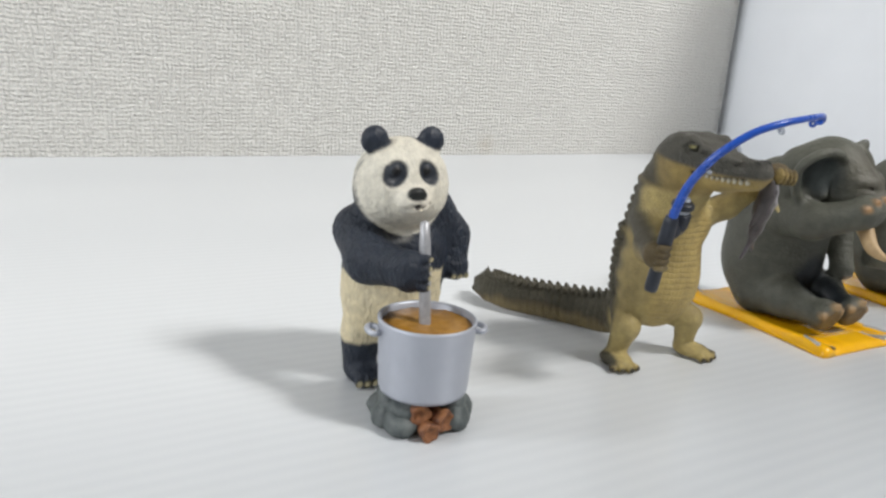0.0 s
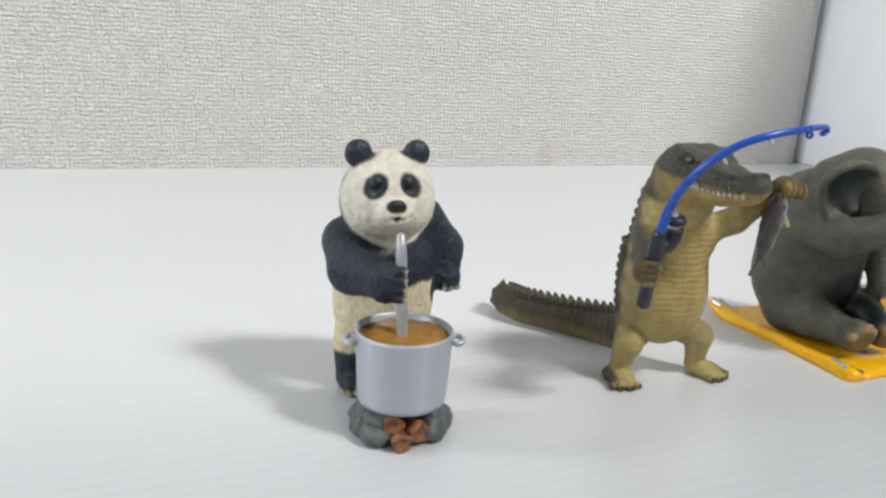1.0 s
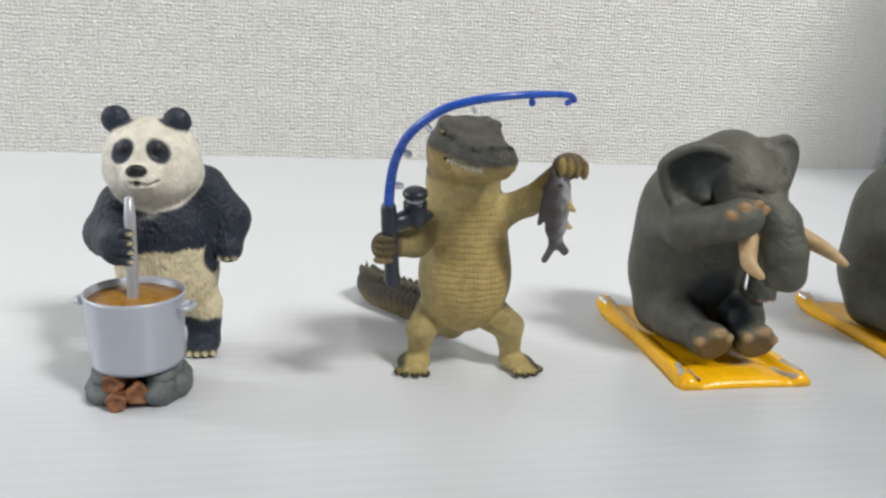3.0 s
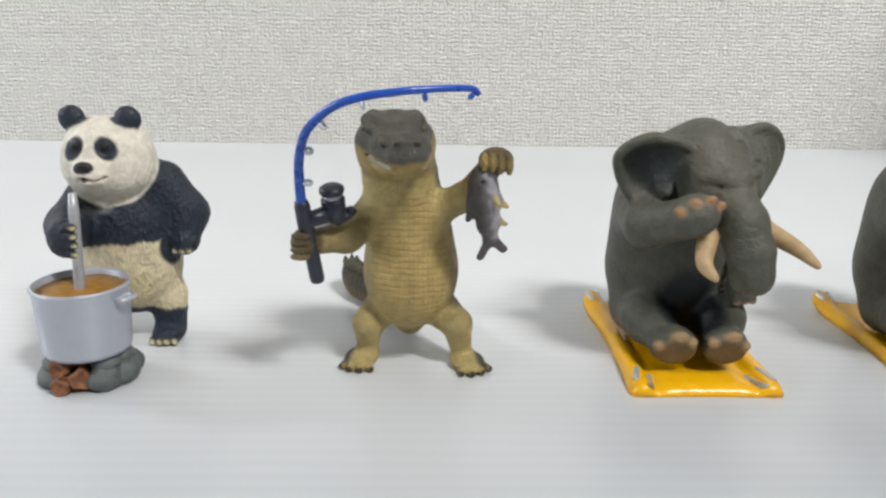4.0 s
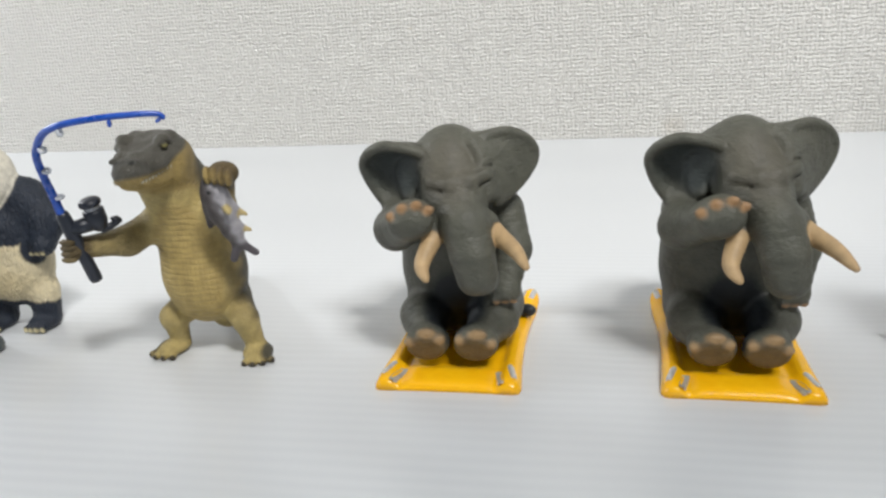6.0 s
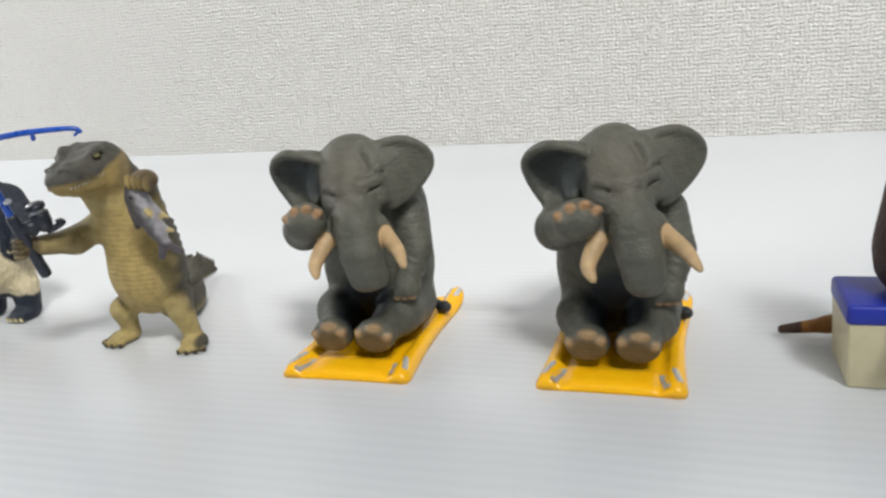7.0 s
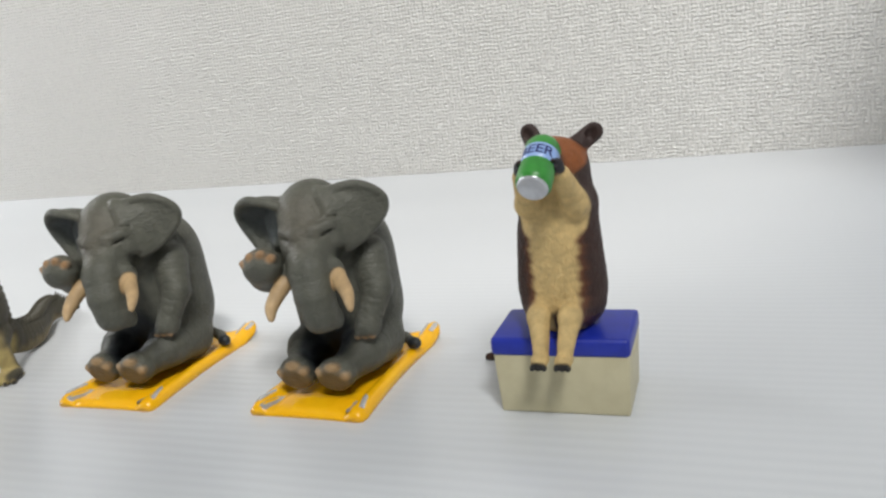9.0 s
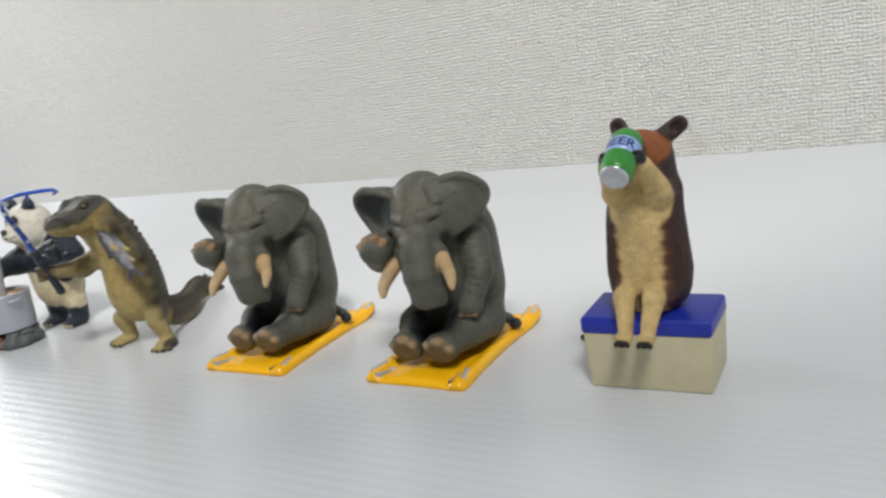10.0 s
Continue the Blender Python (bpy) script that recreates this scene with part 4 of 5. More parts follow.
def kangaroo_figure():
    c = Clay((-26, -25, 0), (16, 19, 63), 0.4)
    c.egg((0.0, -0.3, 26.5), (9.5, 8.7, 11.5))
    c.egg((0.3, -1.3, 37), (8.7, 7.8, 11.0), k=4)
    c.egg((1.0, -1.0, 45), (7.4, 7.0, 8.0), k=3)
    c.egg((1.2, -2.2, 52.0), (6.7, 7.6, 6.0), (-18, 0, 0), 2.5)
    c.limb([(1.2, -5, 53.0), (1.1, -10.5, 55.2)], [4.6, 3.0], 2)
    for tip, base in (((-4.7, 2.2, 58.6), (-3.2, 0.6, 56)), ((8.6, 2.0, 57.9), (5.6, 0.6, 55.8))):
        c.limb([base, tip], [2.1, 1.95], 0.8, (1, 0.6, 1))
    c.egg((-4.6, 1.0, 58.3), (1.1, 0.8, 1.6), (0, -25, 0), 0.4, cut=True)
    c.egg((8.2, 0.8, 57.6), (1.1, 0.8, 1.6), (0, 35, 0), 0.4, cut=True)
    for s in (-1, 1):
        m = 0.8
        c.limb([(m + s * 5.0, -1.8, 44.4), (m + s * 4.6, -7.0, 45.6), (m + s * 3.8, -14.0, 52.6)], [3.0, 2.7, 1.8], 1.6)
        c.egg((m + s * 3.5, -15.4, 54.4), (1.25, 1.8, 1.7), k=0.7)
        for i in range(3):
            c.egg((m + s * 2.9, -16.8, 53.4 + 1.2 * i), (1.2, 0.9, 0.5), k=0.25)
        c.limb([(s * 4.8, -1, 22.5), (s * 3.2, -10.6, 22.8), (s * 2.5, -14.4, 17.4)], [4.0, 2.3, 1.7], 1.2)
        c.egg((s * 2.4, -16.2, 15.8), (1.9, 2.6, 1.3), k=0.8)
        for i in range(3):
            c.egg((s * 2.4 - 1.2 + 1.2 * i, -18.2, 15.0), (0.55, 1.1, 0.7), k=0.3)
    tail = [(0, 8, 20), (-1, 12.6, 14), (-6, 14.6, 6.5), (-14, 14.2, 3.6), (-23.2, 13.6, 2.4)]
    c.limb(tail, [3.6, 3.0, 2.2, 1.8, 1.0], 1)
    low = c.lo[2] + c.step * np.arange(c.n[2], dtype=np.float32)
    deep = c.lo[1] + c.step * np.arange(c.n[1], dtype=np.float32)
    seat = np.minimum(np.minimum(17.25 - low[None, :], deep[:, None] + 9.2), 9.4 - deep[:, None])
    c.f = np.maximum(c.f, seat[None])
    c.f = np.maximum(c.f, (0.05 - low)[None, None, :])
    v, f = c.skin()
    v = tuft(v, f, soft(v[:, 2], 19, 21) * (1 - soft(v[:, 2], 46, 49)), 0.05)
    p = Paint(v, BROWN)
    x, y, z = v.T
    wob = 0.5 * np.sin(z * 1.7) + 0.3 * np.sin(z * 3.9 + x)
    side = np.abs(x - 0.4) + 0.5 * wob
    p.lay((1 - soft(side, 4.8, 7.0)) * (1 - soft(y, -4.4, -2.8)) * (z < 48) * 0.75, (0.15, 0.05, 0.018))
    p.lay((1 - soft(side, 3.6 + 0.03 * (z - 20), 5.2 + 0.03 * (z - 20))) * (1 - soft(y, -4.6, -3.0)) * (1 - soft(z, 43, 46)), BUFF, 1.0)
    # dark gap between the legs: its shade painted as a brown strip
    p.lay((1 - soft(np.abs(x), 0.5, 1.3)) * (1 - soft(z, 22, 24)) * soft(y, -12.5, -11), BROWN)
    for s in (-1, 1):
        p.along([(s * 3.6, -12.4, 24), (s * 2.6, -15.4, 16.4)], 2.9, BUFF, 0.8, 0.3)
        p.along([(0.8 + s * 4.4, -8.4, 42.8), (0.8 + s * 4.2, -13.6, 51.6)], 4.0, BUFF, 0.6, 0.15)
    p.spot((1.0, -9.0, 47.6), (5.4, 5.0, 5.4), BUFF, 0.5)
    p.lay(soft(z - 0.35 * y, 53.6, 55.0) * soft(y, -11, -9), (0.24, 0.075, 0.020), 0.5)
    p.lay(soft(y, 0.5, 2.5) * soft(z, 40, 45), BROWN)
    for s in (-1, 1):
        p.along([(0.8 + s * 4.6, -9.4, 46.8), (0.8 + s * 4.2, -13.6, 52.4)], 2.6, BUFF, 0.6, 0.15)
        p.spot((0.8 + s * 3.4, -16.0, 54.8), (2.4, 1.9, 1.75), (0.014, 0.013, 0.016), 0.2, 0.12)
        p.spot((s * 2.4, -18.7, 15.0), (2.1, 1.2, 1.2), (0.014, 0.012, 0.012), 0.2, 0.15)
    for tip, base in (((-4.7, 2.2, 58.6), (-3.2, 0.6, 57)), ((8.6, 2.0, 57.9), (6.2, 0.6, 56.8))):
        p.along([base, tip], 2.4, (0.035, 0.019, 0.016), 0.4, 0.15)
    t = (z < 12) & (y > 8)
    p.lay(t.astype(float), (0.30, 0.13, 0.030), 0.5)
    p.lay(t * (1 - soft(x, -19.6, -19.0)), (0.05, 0.022, 0.014), 0.5)
    return figure("kangaroo_figurine", v, f, p, ROO_PAINT)


def fish_figure():
    c = Clay((-8, -7, -4), (9, 8, 24), 0.3)
    c.limb([(0, 0, 3.5), (0, 0, 7), (0, 0, 12.5), (0, 0, 17), (0, 0, 20)], [1.3, 2.1, 3.0, 2.7, 1.6], 1.5, (1, 0.62, 1))
    c.limb([(0, 0, 3.5), (-2.8, 0, -0.6)], [1.2, 1.0], 0.6, (1, 0.4, 1))
    c.limb([(0, 0, 3.5), (2.6, 0, -0.6)], [1.2, 1.0], 0.6, (1, 0.4, 1))
    c.limb([(-2.6, 0, 14.4), (-4.3, 0, 9.6)], [1.3, 0.7], 0.7, (1, 0.4, 1))
    c.limb([(2.6, 0, 12.0), (4.6, 0, 9.8)], [1.1, 0.6], 0.6, (1, 0.45, 1))
    c.limb([(2.0, 0, 7.4), (3.8, 0, 5.6)], [0.9, 0.6], 0.6, (1, 0.45, 1))
    c.limb([(1.0, -1.6, 15.4), (2.0, -3.0, 12.8)], [0.8, 0.5], 0.4, (1, 0.6, 1))
    c.egg((0.3, 0, 20.8), (0.8, 1.2, 1.0), k=0.4, cut=True)
    for y in (-1.45, 1.45):
        c.egg((-0.5, y, 18.4), (0.6, 0.4, 0.6), k=0.2)
    v, f = c.skin()
    p = Paint(v, (0.12, 0.11, 0.115), 0.8)
    x, y, z = v.T
    p.lay(soft(x + 0.3 * np.sin(z * 2), -0.6, 1.2) * 0.9, (0.36, 0.35, 0.38), 0.6)
    p.lay(1 - soft(x + 0.3 * np.sin(z * 1.4), -1.8, -0.2), (0.060, 0.050, 0.050), 0.8)
    p.lay((1 - soft(z, 2.0, 4.0)), (0.085, 0.075, 0.085), 0.4)
    p.spot((4.3, 0, 10.2), (1.6, 2, 1.6), (0.50, 0.40, 0.20), 0.2)
    p.spot((3.6, 0, 5.9), (1.2, 2, 1.2), (0.50, 0.40, 0.20), 0.2)
    p.spot((1.9, -2.8, 13.2), (1.2, 1.6, 1.6), (0.50, 0.40, 0.18), 0.2)
    for q in (-1.75, 1.75):
        p.spot((-0.5, q, 18.4), (0.5, 0.4, 0.5), (0.01, 0.01, 0.01), 0.0)
    return figure("fish_figurine", v, f, p, FISH_PAINT)


FIGURES = "painted animal figurines on the desk"
panda = panda_figure()
panda.matrix_world = pose(0.0765, 0.1500, 0)
tagged(panda, "black and cream painted standing panda figurine on the desk", "figurine", FIGURES)

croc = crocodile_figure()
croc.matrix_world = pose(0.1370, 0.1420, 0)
tagged(croc, "olive and tan standing crocodile figurine with curled tail", "figurine", FIGURES)

ELEPHANTS = [(0.1964, 0.1473), (0.2550, 0.1482)]
SEATS = [(0.1964, 0.1474), (0.2549, 0.1482)]
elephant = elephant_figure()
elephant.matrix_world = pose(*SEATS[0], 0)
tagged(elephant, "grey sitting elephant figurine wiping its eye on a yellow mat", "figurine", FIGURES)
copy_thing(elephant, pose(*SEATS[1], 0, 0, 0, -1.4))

roo = kangaroo_figure()
roo.matrix_world = pose(0.3133, 0.1412, 0)
tagged(roo, "brown and cream tree kangaroo figurine sitting on a cooler", "figurine", FIGURES)

fish = fish_figure()
tail_end, mouth = Vector((0.1534, 0.1290, 0.0280)), Vector((0.1502, 0.1232, 0.0460))
up_way = (mouth - tail_end).normalized()
belly_way = Vector((0.95, 0.31, 0.0))
belly_way = (belly_way - belly_way.dot(up_way) * up_way).normalized()
fish.matrix_world = Matrix.Translation(tail_end) @ Matrix((belly_way, up_way.cross(belly_way), up_way)).transposed().to_4x4() @ Matrix.Diagonal((0.88, 0.9, 0.88, 1))
tagged(fish, "small grey and silver fish figurine held in the crocodile hand", "fish")

# ---- pot, soup, ladle, campfire ----
POT_X, POT_Y = 0.0736, 0.1312


def cooking_pot():
    pot = thing("cooking_pot", POT_X, POT_Y, 0.0062, -14.7)
    r0, r1, h = 0.0083, 0.0089, 0.0140
    part("pot_body", lathe([(0, 0), (r0 - 0.0012, 0), (r0 - 0.0003, 0.0003), (r0, 0.0012), (r1, h - 0.0008), (r1 + 0.00012, h - 0.0005), (r1 + 0.00012, h), (r1 - 0.0002, h + 0.00015), (r1 - 0.0005, h - 0.0004), (r0 - 0.0006, 0.0012), (0, 0.0010)], 64), POT_METAL, pot)
    for s in (-1, 1):
        ring = [(s * (r1 + 0.0009 + 0.0011 * math.cos(a)), 0.0020 * math.sin(a), h - 0.0022 + 0.0001 * math.cos(a)) for a in [2 * math.pi * i / 20 for i in range(20)]]
        part("handle", tube(ring, 0.00055, 10, True), POT_METAL, pot)
    return tagged(pot, "silver grey toy cooking pot with two ring handles", "pot")


cooking_pot()
bm = lathe([(0, 0.0), (0.004, 0.0001), (0.0083, 0.0), (0.0083, -0.0008), (0, -0.0008)], 48)
for q in bm.verts:
    if q.co.z > -0.0004:
        q.co.z += 0.00025 * noise.noise(q.co * 900)
soup = part("soup", bm, SOUP)
soup.matrix_world = pose(POT_X, POT_Y, 0.0190)
tagged(soup, "orange brown curry soup filling the toy pot", "soup")

ladle = thing("ladle", 0.0730, 0.1338, 0.0372)
tip = Vector((0.0003, -0.0028, -0.0215))
part("handle", tube([Vector((0, 0, 0)) + tip * (i / 6) for i in range(7)], [0.0008, 0.00105, 0.00105, 0.00105, 0.00105, 0.0011, 0.0012], 10), STICK_METAL, ladle)
bm = lathe([(0, -0.0010), (0.0012, -0.0008), (0.0020, 0.0002), (0.0021, 0.0004), (0.0018, 0.0003), (0.0010, -0.0004), (0, -0.0006)], 20)
bmesh.ops.translate(bm, verts=bm.verts[:], vec=tip + Vector((-0.0006, 0.0004, -0.0002)))
part("bowl", bm, STICK_METAL, ladle)
tagged(ladle, "dull silver ladle standing in the soup, held by the panda", "ladle")

fire = thing("campfire", POT_X, POT_Y, 0.0)
rng = random.Random(5)


def pebble(rx, ry, rz, seed):
    """A blunt, roughly broken stone with flat faces and worn edges."""
    bm = bmesh.new()
    bmesh.ops.create_icosphere(bm, subdivisions=3, radius=1.0)
    dice = random.Random(seed)
    faces = [(Vector((dice.gauss(0, 1), dice.gauss(0, 1), dice.gauss(0, 0.7))).normalized(), 0.72 + 0.16 * dice.random()) for _ in range(7)]
    for q in bm.verts:
        d = q.co.normalized()
        k = 1 + 0.12 * noise.noise(d * 1.6 + Vector((seed, 0, 0)))
        for n, reach in faces:
            if d.dot(n) > 0.05:
                k = min(k, reach / d.dot(n) * 0.85 + 0.15 * k)
        k += 0.05 * noise.noise(d * 5 + Vector((0, seed, 0)))
        q.co = Vector((d.x * rx * k, d.y * ry * k, d.z * rz * k))
    return bm


for course, angles, reach, mid in ((0, (-46, -12, 26, 66, 104, 142, 178, 212), 0.0064, 0.0020), (1, (-38, 4, 48, 92, 132, 172, 208), 0.0058, 0.0045)):
    for i, a in enumerate(angles):
        big = 0.0036 + 0.0006 * rng.random() - 0.0004 * course
        bm = pebble(big, big * 0.88, 0.0026 - 0.0006 * course + 0.0003 * rng.random(), i * 3.7 + 41 * course)
        bmesh.ops.transform(bm, matrix=pose(reach * math.cos(radians(a)), reach * math.sin(radians(a)), mid, 8 * course * (-1) ** i, 0, a + 70), verts=bm.verts[:])
        for q in bm.verts:
            q.co.z = min(max(q.co.z, 0.0), 0.0066)
        part("stone", bm, STONE, fire)


def firewood(length, r, seed):
    """A short log with a flared, hollowed end and a ridged bark."""
    bm = lathe([(0, 0.0006), (0.35 * r, 0.0005), (0.62 * r, 0.0002), (0.80 * r, 0.0), (0.98 * r, 0.0002), (1.04 * r, 0.0007), (0.92 * r, 0.0017), (0.80 * r, 0.0030), (0.84 * r, length * 0.7), (0.8 * r, length), (0, length)], 30)
    for q in bm.verts:
        a = math.atan2(q.co.y, q.co.x)
        k = 1 + 0.10 * math.sin(5 * a + seed) + 0.07 * math.sin(3 * a + 2.1 * seed) + 0.05 * noise.noise(Vector((3 * math.cos(a), 3 * math.sin(a), q.co.z * 700 + seed)))
        q.co.x, q.co.y = q.co.x * k, q.co.y * k
    return bm


for x0, y0, z0, turn, rise, r, seed in ((-0.0036, -0.0068, 0.0044, -10, 0, 0.0019, 1.0), (0.0012, -0.0080, 0.0029, 18, 0, 0.0020, 2.6), (-0.0026, -0.0090, 0.0018, -4, 0, 0.0018, 4.4)):
    bm = firewood(0.0085, r, seed)
    bmesh.ops.transform(bm, matrix=Matrix.Translation((x0, y0, z0)) @ Euler((radians(-90 + rise), 0, radians(turn))).to_matrix().to_4x4(), verts=bm.verts[:])
    part("log", bm, LOG, fire, "red-brown firewood log")
tagged(fire, "ring of grey-green stones with red-brown firewood under the pot", "campfire")

# ---- fishing rod ----
rod = thing("fishing_rod", 0.1188, 0.1200, 0.0395)
org = Vector((0.1188, 0.1200, 0.0395))
blank = [Vector(q) * 0.001 - org for q in ((118.8, 120.0, 39.2), (118.9, 118.4, 44.0), (119.4, 116.4, 48.1), (121.2, 113.4, 52.8), (125.4, 110.6, 56.8), (130.4, 108.9, 58.8), (137.0, 109.0, 59.8), (143.4, 111.0, 60.1), (147.8, 113.2, 59.9), (149.0, 113.9, 59.0))]
line = smooth_line(blank, 6)
part("blank", tube(line, [0.00092 - 0.00042 * i / (len(line) - 1) for i in range(len(line))], 12), ROD_BLUE, rod, "bent glossy blue rod")
butt = Vector((0.1206, 0.1244, 0.0233)) - org
grip = [butt.lerp(Vector((0, 0, 0)), u) for u in (0, 0.05, 0.3, 0.55, 0.62, 0.75, 0.95, 1.0)]
part("grip", tube(grip, [0.00125, 0.0014, 0.00135, 0.00135, 0.0015, 0.0015, 0.0014, 0.0012], 14), ROD_BLACK, rod, "blue-black grip")
for u, inside in ((0.10, 1), (0.26, 1), (0.40, 1), (0.56, 1), (0.74, 1), (0.97, 1)):
    q = line[int(u * (len(line) - 1))]
    nxt = line[min(int(u * (len(line) - 1)) + 1, len(line) - 1)]
    along = (nxt - q).normalized() if (nxt - q).length > 1e-6 else Vector((1, 0, 0))
    side = Vector((along.z, 0, -along.x)).normalized()
    size = 0.00072 - 0.00034 * u
    mid = q + side * (0.0007 + size)
    third = along.cross(side)
    ring = [mid + size * (side * math.cos(2 * math.pi * k / 14) + third * math.sin(2 * math.pi * k / 14)) for k in range(14)]
    part("line_guide", tube(ring, 0.00032, 8, True), CLEAR_GREY if u < 0.6 else ROD_BLUE, rod)
REEL = pose(0.0052, 0.0030, -0.0004, 14, -4, 0)
reel = part("reel", join(
    tube([butt * 0.24, butt * 0.20 + Vector((0.0020, 0.0009, -0.0002)), Vector((0.0042, 0.0030, -0.0030))], [0.0014, 0.0016, 0.0017], 12),
    lathe([(0, -0.0046), (0.0009, -0.0045), (0.0016, -0.0038), (0.0021, -0.0024), (0.0022, 0.0002), (0.0018, 0.0005), (0, 0.0005)], 28, REEL),
    tube([Vector((0.0056, 0.0041, -0.0044)), Vector((0.0070, 0.0051, -0.0043)), Vector((0.0078, 0.0057, -0.0038)), Vector((0.0080, 0.0060, -0.0032)), Vector((0.0081, 0.0061, -0.0027))], [0.0012, 0.0008, 0.0008, 0.0013, 0.0011], 10),
), ROD_BLACK, rod, "blue-black spinning reel")
part("spool", lathe([(0, 0.0004), (0.0016, 0.0004), (0.0017, 0.0011), (0.0016, 0.0016), (0, 0.0016)], 28, REEL), CLEAR_GREY, reel, "pale grey line spool")
part("spool_cap", lathe([(0, 0.0014), (0.0021, 0.0014), (0.0023, 0.0018), (0.0022, 0.0024), (0.0016, 0.0028), (0, 0.0029)], 28, REEL), ROD_BLACK, reel)
tagged(rod, "blue and black toy fishing rod held by the crocodile", "fishing rod")

# ---- yellow mats ----


def sleeping_mat():
    mat = thing("sleeping_mat", *ELEPHANTS[0], 0)
    w, y0, y1 = 0.0155, -0.0240, 0.0245

    def rise(x, y):
        u, t = abs(x) / w, (y - y0) / (y1 - y0)
        ridge = 0.0014 * math.exp(-((u - 0.83) / 0.13) ** 4) - 0.0003 * math.exp(-((u - 0.64) / 0.05) ** 2)
        curl = 0.0030 * max(0.0, (t - 0.80) / 0.20) ** 2 * u ** 2
        front = 0.0009 * math.exp(-((t - 0.09) / 0.085) ** 4) * math.exp(-(u / 0.62) ** 8)
        return 0.0012 + ridge + curl + front + 0.00022 * noise.noise(Vector((x * 260, y * 160, 0)))

    nx, ny = 40, 60
    bm = bmesh.new()
    top, low = {}, {}
    for i in range(nx + 1):
        for j in range(ny + 1):
            u, t = -1 + 2 * i / nx, j / ny
            waist = 1.0 - 0.09 * math.sin(math.pi * t) + 0.03 * t
            x, y = u * w * waist, y0 + (y1 - y0) * t
            if t == 0 or t == 1:
                y += 0.0006 * (u ** 2 if t == 1 else -u ** 2 * 0.6)
            ox, oy = max(0.0, abs(x) - (w - 0.0022)), max(0.0, abs(y - (y0 + y1) / 2) - ((y1 - y0) / 2 - 0.0022))
            far = max(ox, oy)
            if ox > 0 and oy > 0:
                pull = far / math.hypot(ox, oy)
                x -= math.copysign(ox * (1 - pull), x)
                y -= math.copysign(oy * (1 - pull), y - (y0 + y1) / 2)
            edge = min(1 - abs(u), t * 1.6, (1 - t) * 1.6)
            sink = 0.0007 * max(0.0, 1 - edge / 0.05) ** 2
            curl = 0.0028 * max(0.0, (t - 0.80) / 0.20) ** 2 * u ** 2
            top[i, j] = bm.verts.new((x, y, rise(x, y) - sink))
            low[i, j] = bm.verts.new((x, y, max(0.0, curl - 0.0002)))
    for i in range(nx):
        for j in range(ny):
            bm.faces.new((top[i, j], top[i + 1, j], top[i + 1, j + 1], top[i, j + 1]))
            bm.faces.new((low[i, j], low[i, j + 1], low[i + 1, j + 1], low[i + 1, j]))
    rim = [(i, 0) for i in range(nx)] + [(nx, j) for j in range(ny)] + [(i, ny) for i in range(nx, 0, -1)] + [(0, j) for j in range(ny, 0, -1)]
    for a, b in zip(rim, rim[1:] + rim[:1]):
        bm.faces.new((top[a], low[a], low[b], top[b]))
    part("pad", bm, MAT_YELLOW, mat)

    def strap(x0, ya, x1, yb, half):
        n = 10
        bm = bmesh.new()
        rows = []
        for k in range(n + 1):
            u = k / n
            x, y = x0 + (x1 - x0) * u, ya + (yb - ya) * u
            h = half * (1 - 0.5 * max(0, abs(u - 0.5) - 0.4) / 0.1)
            rows.append([bm.verts.new((x - h, y, rise(x - h, y) + 0.00003)), bm.verts.new((x - h * 0.6, y, rise(x, y) + 0.00024)), bm.verts.new((x + h * 0.6, y, rise(x, y) + 0.00024)), bm.verts.new((x + h, y, rise(x + h, y) + 0.00003))])
        for a, b in zip(rows, rows[1:]):
            for q in range(3):
                bm.faces.new((a[q], a[q + 1], b[q + 1], b[q]))
        return part("strap", bm, STRAP_SILVER, mat, "worn silver printed strap")

    for s in (-1, 1):
        strap(s * 0.0114, y0 - 0.0001, s * 0.0100, y0 + 0.0074, 0.00070)
        strap(s * 0.0139, y0 + 0.0022, s * 0.0124, y0 + 0.0080, 0.00065)
        strap(s * 0.0112, y1 - 0.0052, s * 0.0122, y1 - 0.0008, 0.00045)
        strap(s * 0.0138, y1 - 0.0040, s * 0.0146, y1 - 0.0006, 0.00060)
    return tagged(mat, "glossy yellow vinyl sleeping mat with silver straps on the desk", "mat", "yellow mats under the elephants")


mat = sleeping_mat()
copy_thing(mat, pose(*ELEPHANTS[1], 0, 0, 0, -1.4))

# ---- cooler and can ----
cooler = thing("cooler_box", 0.3133, 0.1412, 0.0)
bm = boxed((-0.0139, -0.0090, 0.0), (0.0136, 0.0084, 0.0136), 0.0005, 3)
for q in bm.verts:
    k = 0.955 + 0.045 * q.co.z / 0.0136
    q.co.x, q.co.y = q.co.x * k * 1.045, q.co.y * (0.985 + 0.015 * q.co.z / 0.0136)
part("body", bm, COOLER_CREAM, cooler, "cream plastic cooler body")
lid = part("lid", boxed((-0.0149, -0.0094, 0.0132), (0.0144, 0.0086, 0.0173), 0.0010, 4), COOLER_BLUE, cooler, "royal blue plastic lid")
for s in (-1, 1):
    part("handle", boxed((s * 0.0138 - 0.0005, -0.0030, 0.0108), (s * 0.0138 + 0.0005, 0.0030, 0.0124), 0.0003, 2), COOLER_CREAM, cooler)
tagged(cooler, "cream toy cooler box with a royal blue lid", "cooler")

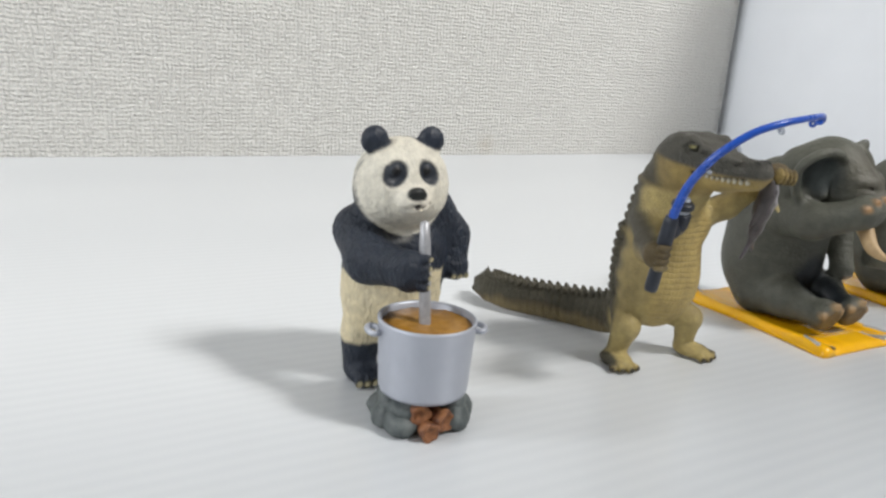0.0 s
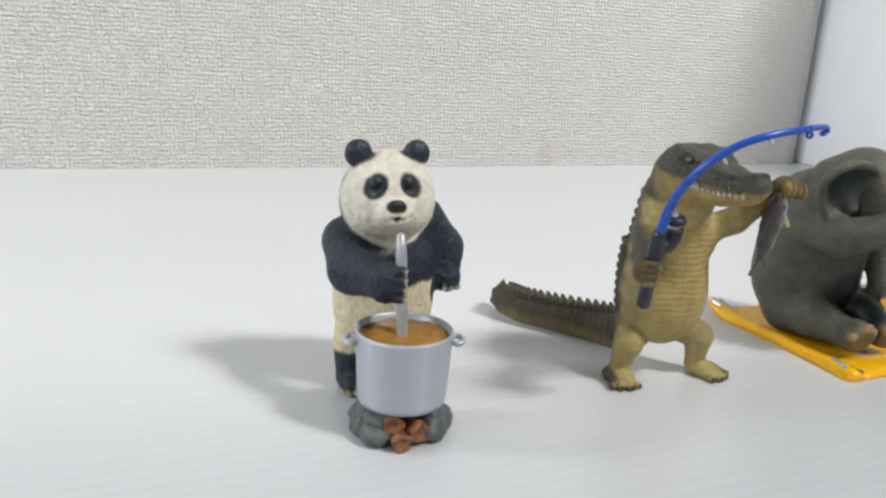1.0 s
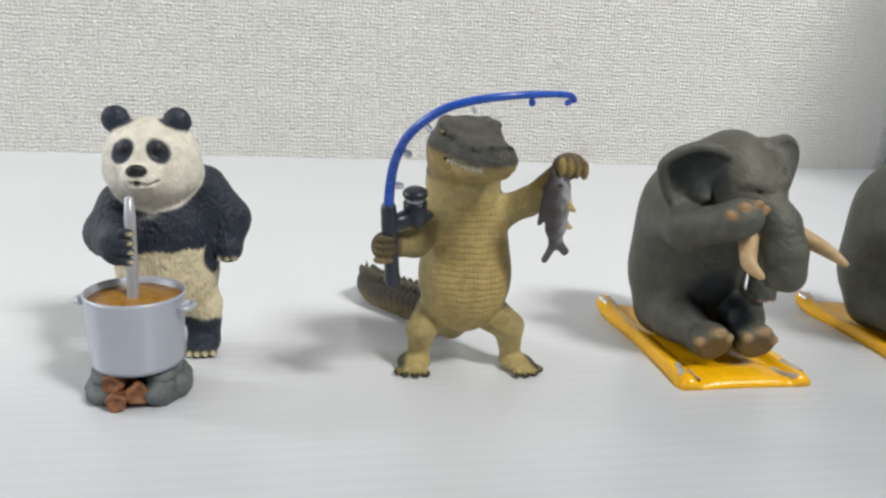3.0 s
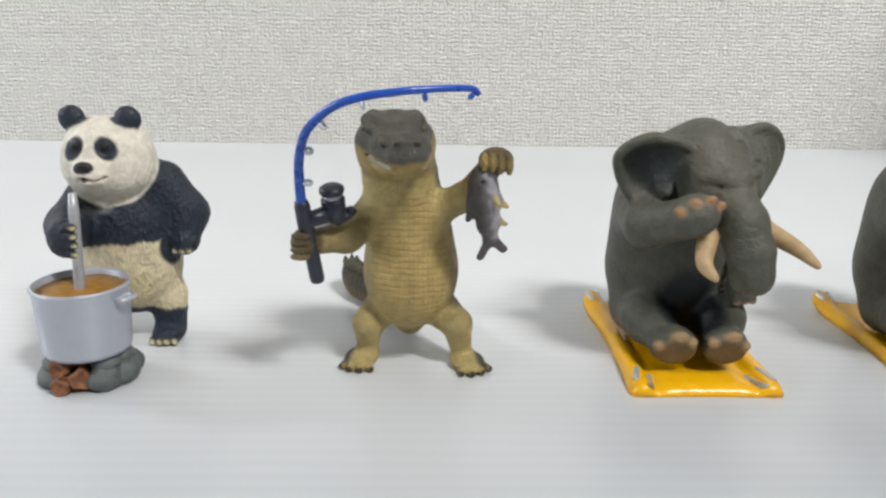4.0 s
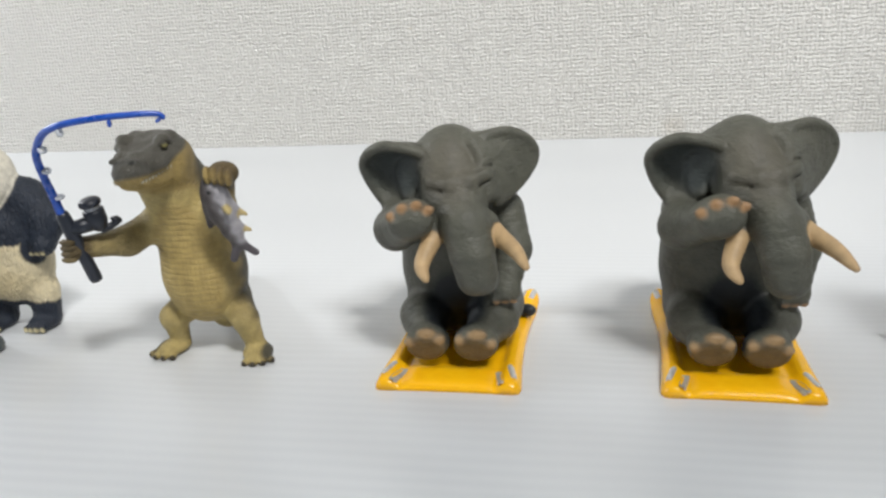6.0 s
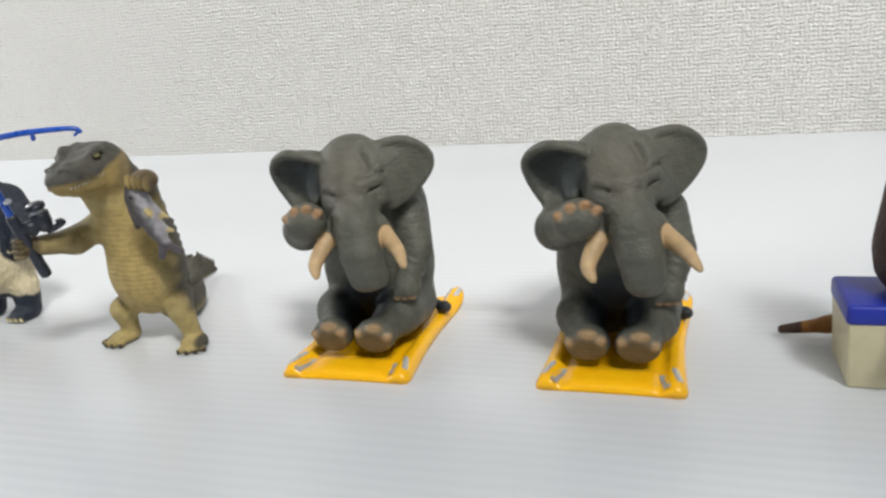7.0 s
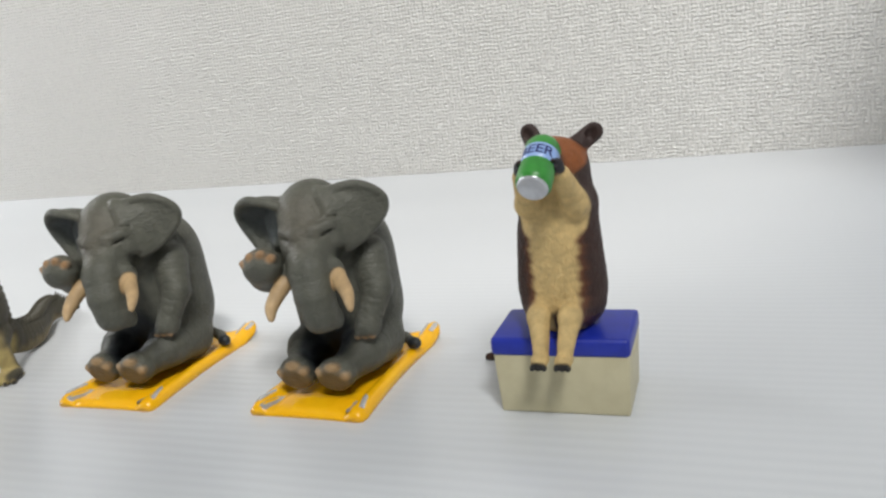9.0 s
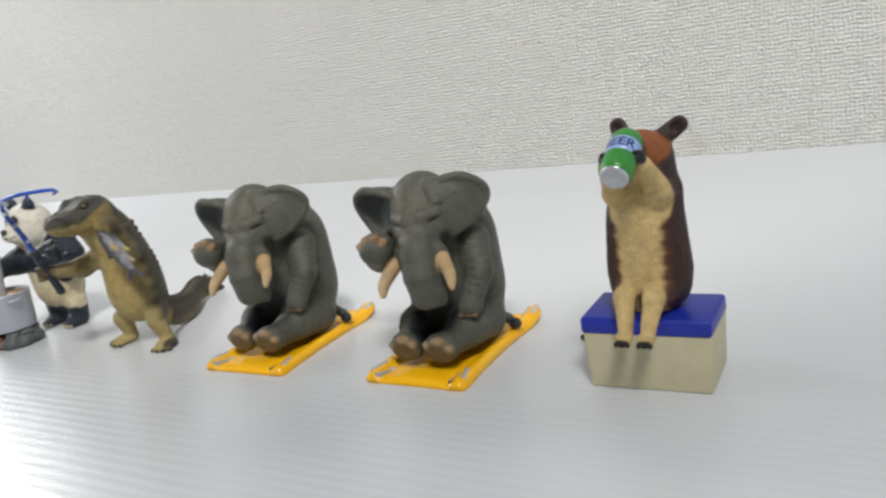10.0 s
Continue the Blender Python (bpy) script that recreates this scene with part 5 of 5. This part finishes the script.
can = new("drink_can")
axis = Vector((0.05, 0.86, 0.50)).normalized()
up = Vector((0, 0, 1))
side = up.cross(axis).normalized()
upper = axis.cross(side)
CAN_R, CAN_L = 0.0034, 0.0120
can.matrix_world = Matrix.Translation((0.3139, 0.1202, 0.0517)) @ Matrix((side, upper, axis)).transposed().to_4x4()
part("can_body", lathe([(CAN_R - 0.0006, 0.0002), (CAN_R - 0.0001, 0.0009), (CAN_R, 0.0012), (CAN_R, 0.0044), (CAN_R, 0.0080), (CAN_R, CAN_L - 0.0012), (CAN_R - 0.0006, CAN_L)], 40), CAN_GREEN, can, "green printed can side")
part("can_base", lathe([(0, 0.0005), (0.0018, 0.0003), (CAN_R - 0.0009, -0.0001), (CAN_R - 0.0006, 0.0), (CAN_R - 0.00045, 0.00035)], 40), CAN_SILVER, can, "silver can base")
part("can_top", lathe([(CAN_R - 0.0006, CAN_L), (CAN_R - 0.0008, CAN_L + 0.0003), (CAN_R - 0.0011, CAN_L), (0, CAN_L - 0.0002)], 40), CAN_SILVER, can, "silver can top")
band = part("can_band", lathe([(CAN_R - 0.0001, 0.0052), (CAN_R + 0.00004, 0.0053), (CAN_R + 0.00004, 0.0091), (CAN_R - 0.0001, 0.0092)], 40), CAN_BAND, can, "pale blue printed band")
text = bpy.data.curves.new("can_text", "FONT")
text.body, text.size, text.align_x, text.align_y = "BEER", 0.0032, "CENTER", "CENTER"
text.offset = 0.00007
holder = bpy.data.objects.new("can_text", text)
scene.collection.objects.link(holder)
bpy.context.view_layer.update()
me = bpy.data.meshes.new_from_object(holder.evaluated_get(bpy.context.evaluated_depsgraph_get()))
bpy.data.objects.remove(holder)
bm = bmesh.new()
bm.from_mesh(me)
bmesh.ops.subdivide_edges(bm, edges=[e for e in bm.edges if e.calc_length() > 0.0005], cuts=3)
for q in bm.verts:
    a = q.co.x / CAN_R
    h = q.co.y
    q.co = Vector(((CAN_R + 0.00009) * math.sin(-a), (CAN_R + 0.00009) * math.cos(a), 0.0072 + h))
part("can_lettering", bm, CAN_INK, band, "navy lettering", smooth=False)
tagged(can, "small green drink can with blue band, held to the mouth", "can")
